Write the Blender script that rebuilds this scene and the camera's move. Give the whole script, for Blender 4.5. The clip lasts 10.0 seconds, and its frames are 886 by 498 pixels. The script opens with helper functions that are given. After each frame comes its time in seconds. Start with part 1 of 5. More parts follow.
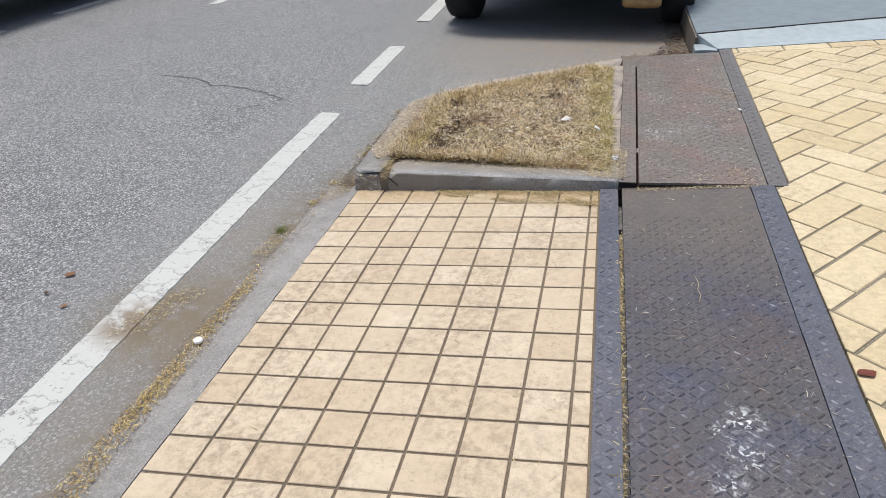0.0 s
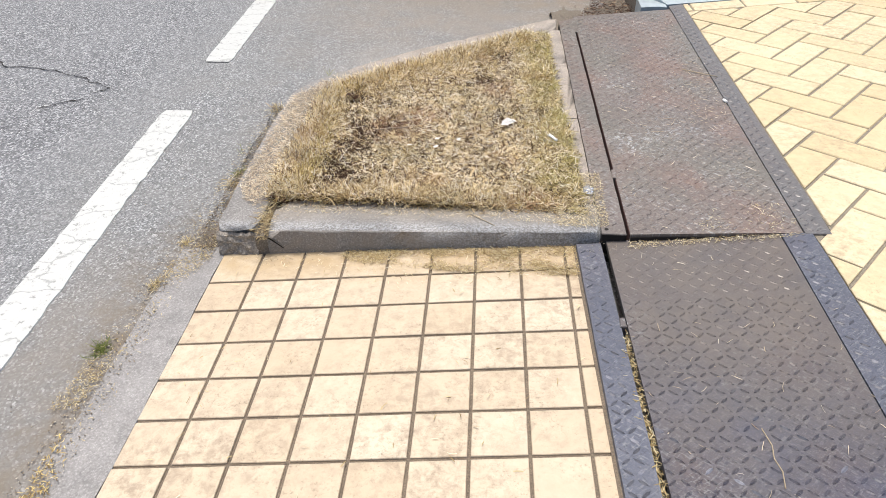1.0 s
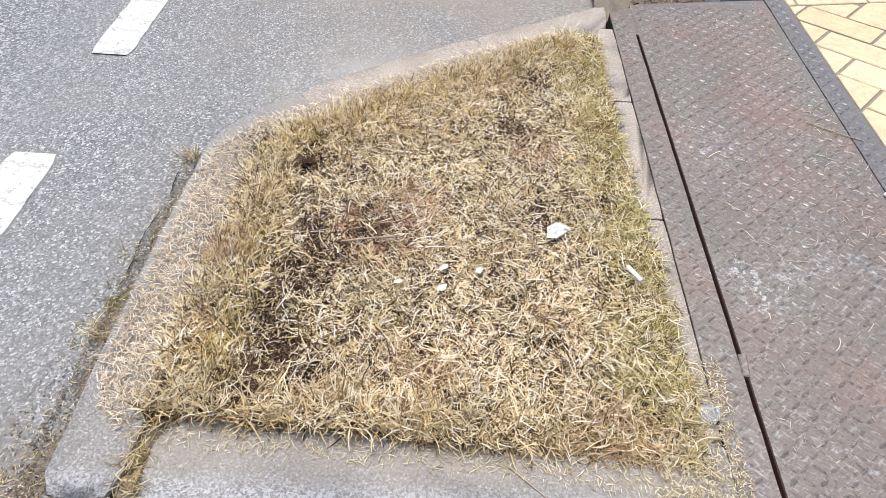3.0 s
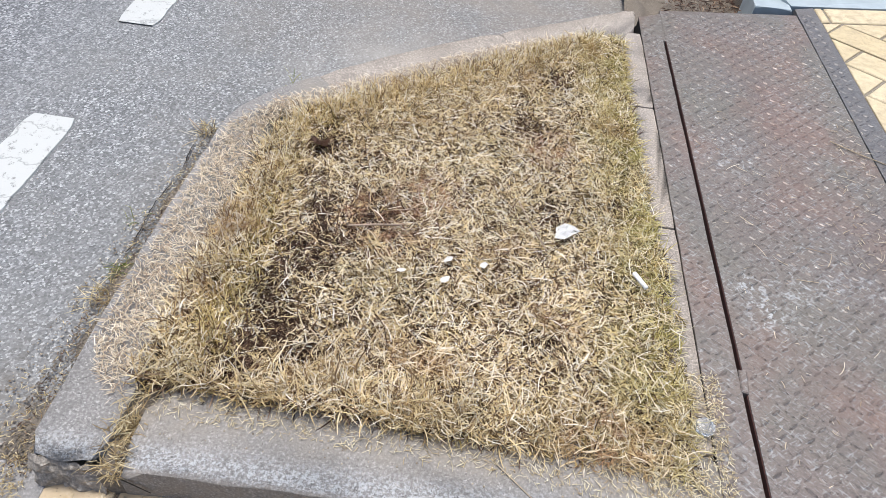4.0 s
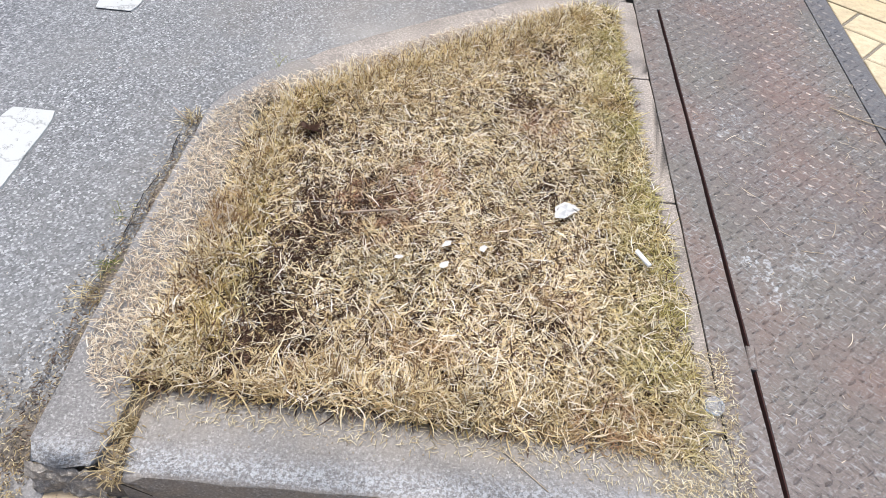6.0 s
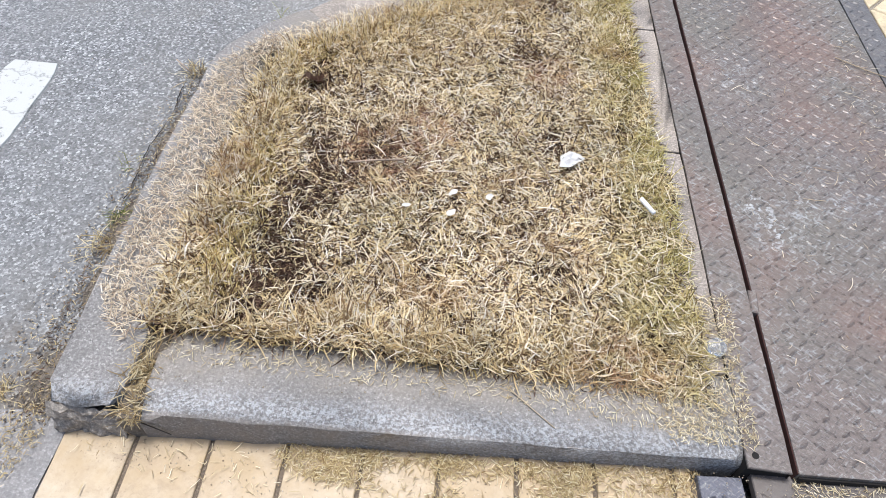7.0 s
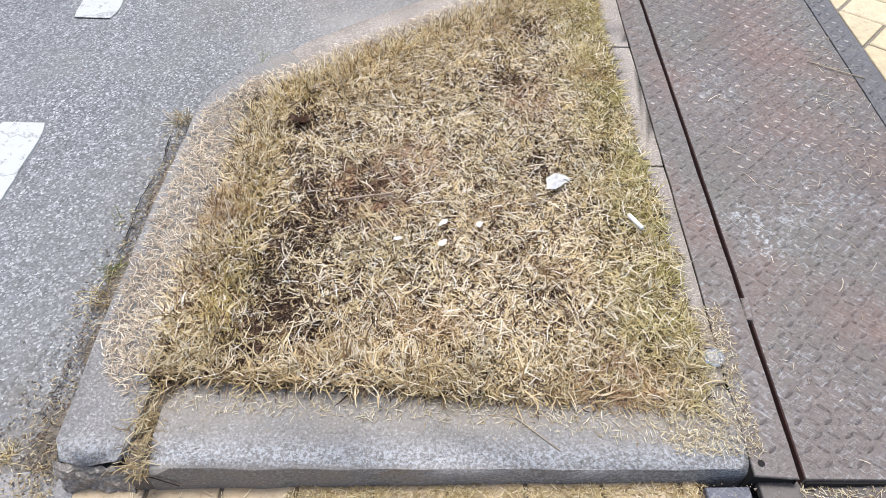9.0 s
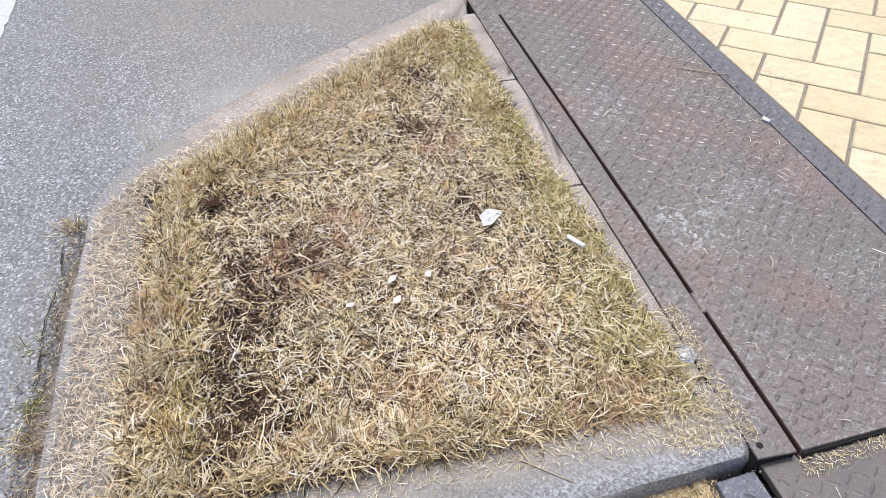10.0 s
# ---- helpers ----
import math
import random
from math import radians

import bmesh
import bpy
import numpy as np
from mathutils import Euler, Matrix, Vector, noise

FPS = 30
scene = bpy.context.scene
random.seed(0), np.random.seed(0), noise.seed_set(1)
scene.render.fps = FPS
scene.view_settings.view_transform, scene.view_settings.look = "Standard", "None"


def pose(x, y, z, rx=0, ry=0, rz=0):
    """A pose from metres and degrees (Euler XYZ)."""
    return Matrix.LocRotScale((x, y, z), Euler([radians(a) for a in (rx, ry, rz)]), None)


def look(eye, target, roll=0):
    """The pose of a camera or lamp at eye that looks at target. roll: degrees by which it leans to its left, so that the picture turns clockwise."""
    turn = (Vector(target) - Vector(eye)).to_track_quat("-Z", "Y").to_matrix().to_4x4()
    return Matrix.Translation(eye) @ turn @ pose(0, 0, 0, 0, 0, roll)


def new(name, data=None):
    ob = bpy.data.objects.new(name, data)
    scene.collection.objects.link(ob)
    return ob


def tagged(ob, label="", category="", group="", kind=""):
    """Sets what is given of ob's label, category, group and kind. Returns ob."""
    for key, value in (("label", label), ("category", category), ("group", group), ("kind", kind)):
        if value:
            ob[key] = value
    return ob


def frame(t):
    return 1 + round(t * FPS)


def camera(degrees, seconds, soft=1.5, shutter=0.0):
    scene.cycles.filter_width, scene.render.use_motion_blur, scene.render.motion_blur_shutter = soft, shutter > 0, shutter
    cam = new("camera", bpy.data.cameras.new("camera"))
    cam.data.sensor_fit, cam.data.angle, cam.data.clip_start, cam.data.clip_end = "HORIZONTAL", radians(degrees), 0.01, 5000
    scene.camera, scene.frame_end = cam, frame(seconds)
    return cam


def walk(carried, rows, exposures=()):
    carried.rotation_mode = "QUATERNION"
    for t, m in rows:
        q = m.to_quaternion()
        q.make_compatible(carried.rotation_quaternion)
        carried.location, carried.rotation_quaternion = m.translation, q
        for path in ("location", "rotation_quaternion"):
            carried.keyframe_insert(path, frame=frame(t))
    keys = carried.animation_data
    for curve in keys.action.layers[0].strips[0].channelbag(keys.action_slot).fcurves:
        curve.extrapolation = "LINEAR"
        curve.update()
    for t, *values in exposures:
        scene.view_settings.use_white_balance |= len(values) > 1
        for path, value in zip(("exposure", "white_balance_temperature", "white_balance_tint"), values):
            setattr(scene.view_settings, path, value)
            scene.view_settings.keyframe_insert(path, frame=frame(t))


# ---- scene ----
cam = camera(66.8, 10.0, 0.5)
PATH = [
    (0, (-0.08, -2.101, 0.958), (-0.502, -0.428, -0.053), -2.8),
    (0.5, (-0.227, -1.724, 0.955), (-0.395, -0.04, -0.112), -1.3),
    (1, (-0.294, -1.297, 0.918), (-0.392, 0.302, -0.28), -0.7),
    (1.5, (-0.394, -0.979, 0.876), (-0.436, 0.574, -0.383), 4.1),
    (2, (-0.484, -0.733, 0.876), (-0.325, 0.792, -0.408), 7.1),
    (2.5, (-0.45, -0.478, 0.854), (-0.37, 0.983, -0.51), 5.4),
    (2.7, (-0.428, -0.387, 0.852), (-0.386, 1.05, -0.538), 4.4),
    (3.8, (-0.412, -0.364, 0.841), (-0.47, 1.059, -0.563), 5.0),
    (4, (-0.405, -0.371, 0.841), (-0.439, 1.048, -0.568), 7.0),
    (4.5, (-0.399, -0.369, 0.844), (-0.398, 1.044, -0.572), 6.4),
    (5, (-0.417, -0.349, 0.846), (-0.471, 1.068, -0.565), 4.3),
    (5.5, (-0.416, -0.34, 0.842), (-0.446, 1.078, -0.569), 4.3),
    (6, (-0.415, -0.343, 0.83), (-0.421, 1.029, -0.626), 5.7),
    (6.2, (-0.418, -0.353, 0.819), (-0.434, 0.948, -0.7), 6.3),
    (7.3, (-0.426, -0.374, 0.822), (-0.385, 0.921, -0.702), 5.6),
    (7.5, (-0.425, -0.373, 0.832), (-0.359, 0.952, -0.664), 5.3),
    (8, (-0.416, -0.389, 0.84), (-0.344, 0.968, -0.627), 4.8),
    (8.5, (-0.418, -0.383, 0.836), (-0.346, 0.944, -0.658), 4.5),
    (9, (-0.42, -0.37, 0.84), (-0.407, 0.971, -0.643), 1.8),
    (9.5, (-0.443, -0.372, 0.843), (-0.477, 0.996, -0.616), 0.5),
    (10, (-0.531, -0.334, 0.822), (-0.158, 1.068, -0.555), 0.6),
]
EXPOSURES = [(0.0, 0.41, 6650, 8), (0.5, 0.65, 6700, 8), (1.0, 0.78, 6800, 9), (2.0, 0.86, 6600, 10), (2.5, 0.92, 6550, 10), (4.0, 0.68, 6350, 9), (5.0, 0.68, 6350, 9), (6.0, 0.75, 6350, 10), (7.5, 0.72, 6150, 9), (9.0, 0.74, 6200, 10), (10.0, 0.73, 6200, 11)]
walk(cam, [(t, look(eye, target, roll)) for t, eye, target, roll in PATH], EXPOSURES)

ROAD = -0.092

# ---- world and sun: a bright hazy sky ----
SUN_EL, SUN_ROT = radians(80), radians(320)
world = bpy.data.worlds.new("sky")
scene.world = world
world.use_nodes = True
wn = world.node_tree
sky = wn.nodes.new("ShaderNodeTexSky")
sky.sky_type, sky.sun_disc = "NISHITA", False
sky.sun_elevation, sky.sun_rotation = SUN_EL, SUN_ROT
sky.dust_density, sky.air_density = 4.0, 1.0
wn.links.new(sky.outputs[0], wn.nodes["Background"].inputs[0])
wn.nodes["Background"].inputs[1].default_value = 0.118
sun_data = bpy.data.lights.new("sun", "SUN")
sun_data.energy, sun_data.angle, sun_data.color = 2.1, radians(14), (1.0, 0.97, 0.93)
sun = new("sun", sun_data)
sun.matrix_world = look((-0.7, 0.8, 6.0), (0.0, 0.0, 0.0))


# ---- material helpers ----
class Mat:
    """A small builder for node materials, in world space."""

    def __init__(self, name, rough=0.8, metal=0.0):
        self.m = bpy.data.materials.new(name)
        self.m.use_nodes = True
        self.t = self.m.node_tree
        self.b = self.t.nodes["Principled BSDF"]
        self.b.inputs["Roughness"].default_value = rough
        self.b.inputs["Metallic"].default_value = metal
        self.geo = self.t.nodes.new("ShaderNodeNewGeometry")
        self.pos = self.geo.outputs["Position"]
        self.island = self.geo.outputs["Random Per Island"]

    def put(self, value, socket):
        if isinstance(value, bpy.types.NodeSocket):
            self.t.links.new(value, socket)
        elif isinstance(value, tuple) and len(value) == 3 and socket.type == "RGBA":
            socket.default_value = (*value, 1)
        else:
            socket.default_value = value

    def stretch(self, scale):
        n = self.t.nodes.new("ShaderNodeVectorMath")
        n.operation = "MULTIPLY"
        self.put(self.pos, n.inputs[0])
        n.inputs[1].default_value = scale
        return n.outputs[0]

    def noise(self, scale, detail=4, rough=0.55, vec=None, distort=0.0):
        n = self.t.nodes.new("ShaderNodeTexNoise")
        n.inputs["Scale"].default_value, n.inputs["Detail"].default_value = scale, detail
        n.inputs["Roughness"].default_value, n.inputs["Distortion"].default_value = rough, distort
        self.put(vec or self.pos, n.inputs["Vector"])
        return n.outputs[0]

    def voronoi(self, scale, feature="F1", out="Distance", vec=None):
        n = self.t.nodes.new("ShaderNodeTexVoronoi")
        n.feature = feature
        n.inputs["Scale"].default_value = scale
        self.put(vec or self.pos, n.inputs["Vector"])
        return n.outputs[out]

    def ramp(self, fac, *stops):
        n = self.t.nodes.new("ShaderNodeValToRGB")
        e = n.color_ramp.elements
        while len(e) < len(stops):
            e.new(0.5)
        for el, (at, c) in zip(e, stops):
            el.position = at
            el.color = (*c, 1) if isinstance(c, tuple) else (c, c, c, 1)
        self.put(fac, n.inputs[0])
        return n.outputs[0]

    def mix(self, fac, a, b, how="MIX"):
        n = self.t.nodes.new("ShaderNodeMix")
        n.data_type, n.blend_type = "RGBA", how
        self.put(fac, n.inputs[0])
        self.put(a, n.inputs[6])
        self.put(b, n.inputs[7])
        return n.outputs[2]

    def streaks(self, degrees, along, across, seed):
        """Noise drawn out in one direction of the plan."""
        n = self.t.nodes.new("ShaderNodeMapping")
        n.vector_type = "TEXTURE"
        n.inputs["Rotation"].default_value = (0, 0, radians(degrees))
        n.inputs["Scale"].default_value = (along, across, 1)
        n.inputs["Location"].default_value = (seed, seed, 0)
        self.put(self.pos, n.inputs["Vector"])
        return self.noise(1, 3, 0.6, vec=n.outputs[0], distort=0.6)

    def math(self, op, a, b=0.0):
        n = self.t.nodes.new("ShaderNodeMath")
        n.operation = op
        self.put(a, n.inputs[0])
        self.put(b, n.inputs[1])
        return n.outputs[0]

    def xyz(self):
        n = self.t.nodes.new("ShaderNodeSeparateXYZ")
        self.put(self.pos, n.inputs[0])
        return n.outputs

    def near(self, point, inner, outer):
        """1 round a point, falling to 0 at outer metres from it."""
        d = self.t.nodes.new("ShaderNodeVectorMath")
        d.operation = "DISTANCE"
        self.put(self.pos, d.inputs[0])
        d.inputs[1].default_value = point
        r = self.t.nodes.new("ShaderNodeMapRange")
        r.inputs[1].default_value, r.inputs[2].default_value = outer, inner
        self.put(d.outputs["Value"], r.inputs[0])
        return r.outputs[0]

    def own(self):
        return self.t.nodes.new("ShaderNodeObjectInfo").outputs["Random"]

    def bump(self, height, strength=0.3, distance=0.002):
        n = self.t.nodes.new("ShaderNodeBump")
        n.inputs["Strength"].default_value, n.inputs["Distance"].default_value = strength, distance
        self.put(height, n.inputs["Height"])
        self.t.links.new(n.outputs[0], self.b.inputs["Normal"])

    def done(self, colour, rough=None):
        self.put(colour, self.b.inputs["Base Color"])
        if rough is not None:
            self.put(rough, self.b.inputs["Roughness"])
        return self.m


def make_asphalt():
    k = Mat("asphalt", 0.85)
    grain = k.mix(0.5, k.voronoi(190, out="Color"), k.noise(230, 3, 0.8))
    speck = k.ramp(grain, (0.22, (0.042, 0.044, 0.049)), (0.46, (0.115, 0.118, 0.127)), (0.6, (0.235, 0.238, 0.25)), (0.75, (0.56, 0.56, 0.56)))
    coarse = k.mix(k.ramp(k.noise(2.2, 5), (0.4, 0.0), (0.75, 0.35)), speck, (0.22, 0.222, 0.232))
    fine = k.ramp(k.mix(0.5, k.voronoi(240, out="Color"), k.noise(280, 3, 0.8)), (0.25, (0.062, 0.063, 0.066)), (0.46, (0.145, 0.148, 0.153)), (0.6, (0.225, 0.229, 0.237)), (0.74, (0.56, 0.56, 0.56)))
    dust = k.mix(k.ramp(k.noise(6, 6), (0.35, 0.0), (0.75, 0.5)), fine, (0.2, 0.195, 0.188))
    x = k.xyz()[0]
    wob = k.math("ADD", x, k.math("MULTIPLY", k.noise(5, 4), 0.12))
    side = k.ramp(k.math("MULTIPLY", k.math("ADD", wob, 1.7), 1.6), (0.1, 0.0), (0.75, 1.0))
    col = k.mix(side, coarse, dust)
    dirt = k.mix(k.ramp(k.noise(14, 6, 0.7), (0.6, 0.0), (0.8, 0.4)), col, (0.14, 0.12, 0.10))
    col = k.mix(side, col, dirt)
    # smooth brownish dust between the line and the gutter
    strip_x = k.math("MULTIPLY", k.ramp(k.math("ADD", wob, 1.3), (0.06, 0.0), (0.13, 1.0)), k.ramp(k.math("ADD", k.math("MULTIPLY", k.xyz()[1], 0.5), 0.3), (0.2, 1.0), (0.36, 0.0)))
    col = k.mix(k.math("MULTIPLY", strip_x, k.ramp(k.noise(8, 6, 0.7), (0.3, 0.25), (0.65, 0.75))), col, (0.205, 0.182, 0.16))
    # dirt drifted along the gutter
    off = k.math("ABSOLUTE", k.math("ADD", k.math("ADD", x, 1.06), k.math("MULTIPLY", k.noise(3.5, 4), -0.08)))
    band = k.math("MULTIPLY", k.ramp(off, (0.02, 1.0), (0.15, 0.0)), k.ramp(k.noise(16, 6, 0.7), (0.4, 0.0), (0.6, 0.85)))
    near_y = k.ramp(k.math("ADD", k.xyz()[1], 0.5), (0.5, 1.0), (0.75, 0.15))
    col = k.mix(k.math("MULTIPLY", band, near_y), col, (0.15, 0.118, 0.085))
    col = k.mix(k.math("MULTIPLY", k.near((-1.2, -0.83, ROAD), 0.1, 0.26), k.ramp(k.noise(26, 5, 0.7), (0.32, 0.05), (0.54, 0.95))), col, (0.16, 0.13, 0.09))
    col = k.mix(k.math("MULTIPLY", k.near((0.15, 2.4, ROAD), 0.1, 0.9), k.ramp(k.noise(9, 5, 0.7), (0.35, 0.0), (0.6, 0.9))), col, (0.23, 0.175, 0.125))
    col = k.mix(k.math("MULTIPLY", k.near((-0.65, 1.2, ROAD), 0.05, 0.32), k.ramp(k.noise(7, 4), (0.3, 0.2), (0.6, 0.8))), col, (0.33, 0.31, 0.285))
    col = k.mix(k.math("MULTIPLY", k.near((-0.45, 2.0, ROAD), 0.25, 1.0), k.ramp(k.noise(5, 6, 0.7), (0.3, 0.1), (0.62, 0.75))), col, (0.235, 0.2, 0.17))
    col = k.mix(1.0, col, (0.98, 1.0, 1.0), "MULTIPLY")
    k.bump(k.mix(0.5, grain, k.noise(60, 3)), 0.7, 0.005)
    return k.done(col)


def make_paint():
    k = Mat("road_paint", 0.6)
    crack = k.ramp(k.voronoi(9, "DISTANCE_TO_EDGE", vec=k.mix(0.06, k.stretch((0.42, 1.0, 1.0)), k.t.nodes[k.noise(26, 4).node.name].outputs["Color"])), (0.0, 0.3), (0.028, 0.74))
    worn = k.ramp(k.noise(48, 7, 0.8), (0.37, 0.0), (0.43, 1.0))
    col = k.mix(worn, (0.24, 0.24, 0.235), (0.56, 0.575, 0.56))
    col = k.mix(0.75, col, crack, "MULTIPLY")
    spill = k.math("MULTIPLY", k.near((-1.255, -0.875, ROAD), 0.05, 0.13), k.ramp(k.noise(20, 5, 0.7), (0.36, 0.1), (0.5, 1.0)))
    col = k.mix(spill, col, (0.2, 0.165, 0.125))
    k.bump(k.noise(160, 3), 0.4, 0.003)
    return k.done(col)


def make_concrete(name, tone, warm=(1.0, 0.97, 0.93), grain=240, dusty=False):
    k = Mat(name, 0.88)
    c = lambda v: tuple(v * w for w in warm)
    spots = k.ramp(k.noise(grain * 1.1, 3, 0.75), (0.3, c(tone * 0.3)), (0.47, c(tone * 0.9)), (0.56, c(tone * 1.25)), (0.68, c(min(tone * 2.6, 0.85))))
    blot = k.ramp(k.noise(9, 6, 0.65), (0.3, c(tone * 0.62)), (0.7, c(tone * 1.15)))
    col = k.mix(0.65 if name == "gutter_concrete" else 0.4, spots, blot)
    stain = k.ramp(k.noise(28, 5, 0.7), (0.55, 0.0), (0.72, 0.4 if dusty else 0.55))
    col = k.mix(stain, col, c(tone * 0.45))
    if dusty:
        grains = k.ramp(k.voronoi(330, out="Color"), (0.12, 0.0), (0.2, 1.0), (0.86, 1.0), (0.93, 0.0))
        chips = k.ramp(k.noise(300, 2), (0.45, c(tone * 0.5)), (0.55, c(tone * 1.9)))
        col = k.mix(grains, chips, col)
        tan = k.ramp(k.noise(11, 6, 0.7), (0.32, 0.1), (0.6, 0.65))
        back = k.math("MULTIPLY", k.ramp(k.xyz()[1], (0.03, 0.0), (0.075, 1.0)), k.ramp(k.math("ADD", k.xyz()[0], 1.0), (0.17, 0.15), (0.2, 1.0)))
        col = k.mix(k.math("MULTIPLY", tan, back), col, (0.27, 0.24, 0.2))
        splash = k.math("MULTIPLY", k.ramp(k.math("ADD", k.xyz()[1], 0.02), (0.026, 1.0), (0.034, 0.0)), k.ramp(k.noise(17, 6, 0.7), (0.35, 0.1), (0.65, 0.6)))
        col = k.mix(splash, col, (0.26, 0.215, 0.17))
        brow = k.math("MULTIPLY", k.ramp(k.xyz()[1], (0.004, 0.0), (0.014, 1.0), (0.03, 1.0), (0.055, 0.0)), k.ramp(k.noise(210, 4, 0.75), (0.48, 0.0), (0.58, 0.75)))
        col = k.mix(brow, col, (0.46, 0.475, 0.49))
    k.bump(k.noise(240 if dusty else 130, 5, 0.7), 0.5, 0.004)
    return k.done(col)


def make_tile(name, a, b, dirt, dirty=0.6, kerbside=False):
    k = Mat(name, 0.62)
    base = k.mix(k.math("FRACT", k.math("ADD", k.own(), k.island)), a, b)
    base = k.mix(k.ramp(k.noise(24, 5, 0.6), (0.35, 0.0), (0.7, 0.45)), base, tuple(v * 0.8 for v in a))
    scuff = k.ramp(k.noise(44, 8, 0.74, distort=0.3), (0.43, 0.0), (0.62, 0.75 * dirty))
    pits = k.ramp(k.noise(150, 4, 0.75), (0.55, 0.0), (0.64, 0.6))
    big = k.ramp(k.noise(3.3, 4), (0.35, 0.15), (0.65, 1.0))
    col = k.mix(k.math("MULTIPLY", scuff, big), base, dirt)
    col = k.mix(k.math("MULTIPLY", pits, k.ramp(k.noise(11, 5, 0.7), (0.42, 0.0), (0.62, 1.0))), col, tuple(v * 0.75 for v in dirt))
    col = k.mix(k.ramp(k.voronoi(95, out="Color"), (0.92, 0.0), (1.0, 0.2)), col, tuple(v * 0.5 for v in dirt))
    if kerbside:
        film = k.math("MULTIPLY", k.ramp(k.math("ADD", k.xyz()[1], 0.3), (0.17, 0.0), (0.26, 1.0)), k.ramp(k.noise(14, 6, 0.7), (0.32, 0.15), (0.6, 0.85)))
        col = k.mix(film, col, (0.40, 0.30, 0.175))
    k.bump(k.noise(90, 5, 0.6), 0.25, 0.003)
    return k.done(col, k.ramp(k.noise(30), (0.3, 0.5), (0.7, 0.75)))


def make_steel(name, tint, scuffs, rusty=1.0):
    k = Mat(name, 0.5, 0.15)
    worn_by, hue_by = {1.0: (0.75, 0.75), 0.5: (0.42, 0.4)}.get(rusty, (0.4, 0.1))
    mid, pale = ((0.14, 0.115, 0.105), (0.175, 0.14, 0.12)) if hue_by > 0.2 else ((0.11, 0.108, 0.118), (0.14, 0.135, 0.14)) if rusty == 0.9 else ((0.09, 0.1, 0.14), (0.12, 0.125, 0.155))
    rust = k.ramp(k.noise(7, 7, 0.65), (0.3, tint), (0.5, tuple(0.45 * a + 0.55 * c for a, c in zip(tint, [v * rusty for v in mid]))), (0.72, tuple(0.3 * a + 0.7 * c for a, c in zip(tint, [v * rusty for v in pale]))))
    hue = k.ramp(k.noise(2.6, 3), (0.42, 0.0), (0.6, hue_by))
    rust = k.mix(hue, rust, tuple(rusty * c for c in (0.122, 0.118, 0.1)))
    red = k.ramp(k.noise(3.1, 4, vec=k.stretch((1.4, 1, 1))), (0.48, 0.0), (0.62, 0.85 * hue_by))
    rust = k.mix(red, rust, tuple(rusty * c for c in (0.175, 0.105, 0.082)))
    fleck = k.ramp(k.noise(190, 4, 0.7, vec=k.stretch((1.0, 1.9, 1)), distort=1.5), (0.56, 0.0), (0.66, 0.7 * worn_by))
    rust = k.mix(fleck, rust, (0.38, 0.355, 0.31))
    grit = k.ramp(k.noise(150, 5, 0.8), (0.45, 0.0), (0.7, 0.6 * rusty))
    col = k.mix(grit, rust, (0.222, 0.186, 0.165) if rusty == 1.0 else (0.2, 0.19, 0.185) if rusty == 0.9 else (0.13, 0.137, 0.185))
    for degrees, seed in ((38, 3.3), (-42, 7.7)):
        worn = k.math("MULTIPLY", k.ramp(k.streaks(degrees, 0.016, 0.0042, seed), (0.57, 0.0), (0.66, worn_by)), k.ramp(k.noise(6, 5, 0.7), (0.36, 0.15), (0.6, 1.0)))
        col = k.mix(worn, col, tuple(0.36 * (0.45 + 0.55 * rusty) * c for c in (0.97, 1.0, 1.0)))
        dent = k.ramp(k.streaks(degrees, 0.014, 0.004, seed + 5), (0.58, 0.0), (0.68, 0.6))
        col = k.mix(dent, col, tuple(c * 0.5 for c in tint))
    streak = k.ramp(k.noise(80, 5, 0.7, distort=0.8), (0.53, 0.0), (0.6, 1.0))
    for point, inner, outer, white in scuffs:
        col = k.mix(k.math("MULTIPLY", k.math("MULTIPLY", k.near(point, inner, outer), streak), white), col, (0.62, 0.66, 0.68))
    if rusty == 0.5:
        dust = k.math("MULTIPLY", k.near((0.24, -0.08, 0), 0.22, 0.6), k.ramp(k.noise(8, 6, 0.7), (0.3, 0.3), (0.6, 0.85)))
        col = k.mix(dust, col, (0.13, 0.112, 0.098))
    k.bump(k.noise(130, 5, 0.6), 0.25, 0.002)
    return k.done(col, k.ramp(k.noise(35, 5), (0.3, 0.38), (0.7, 0.68)))


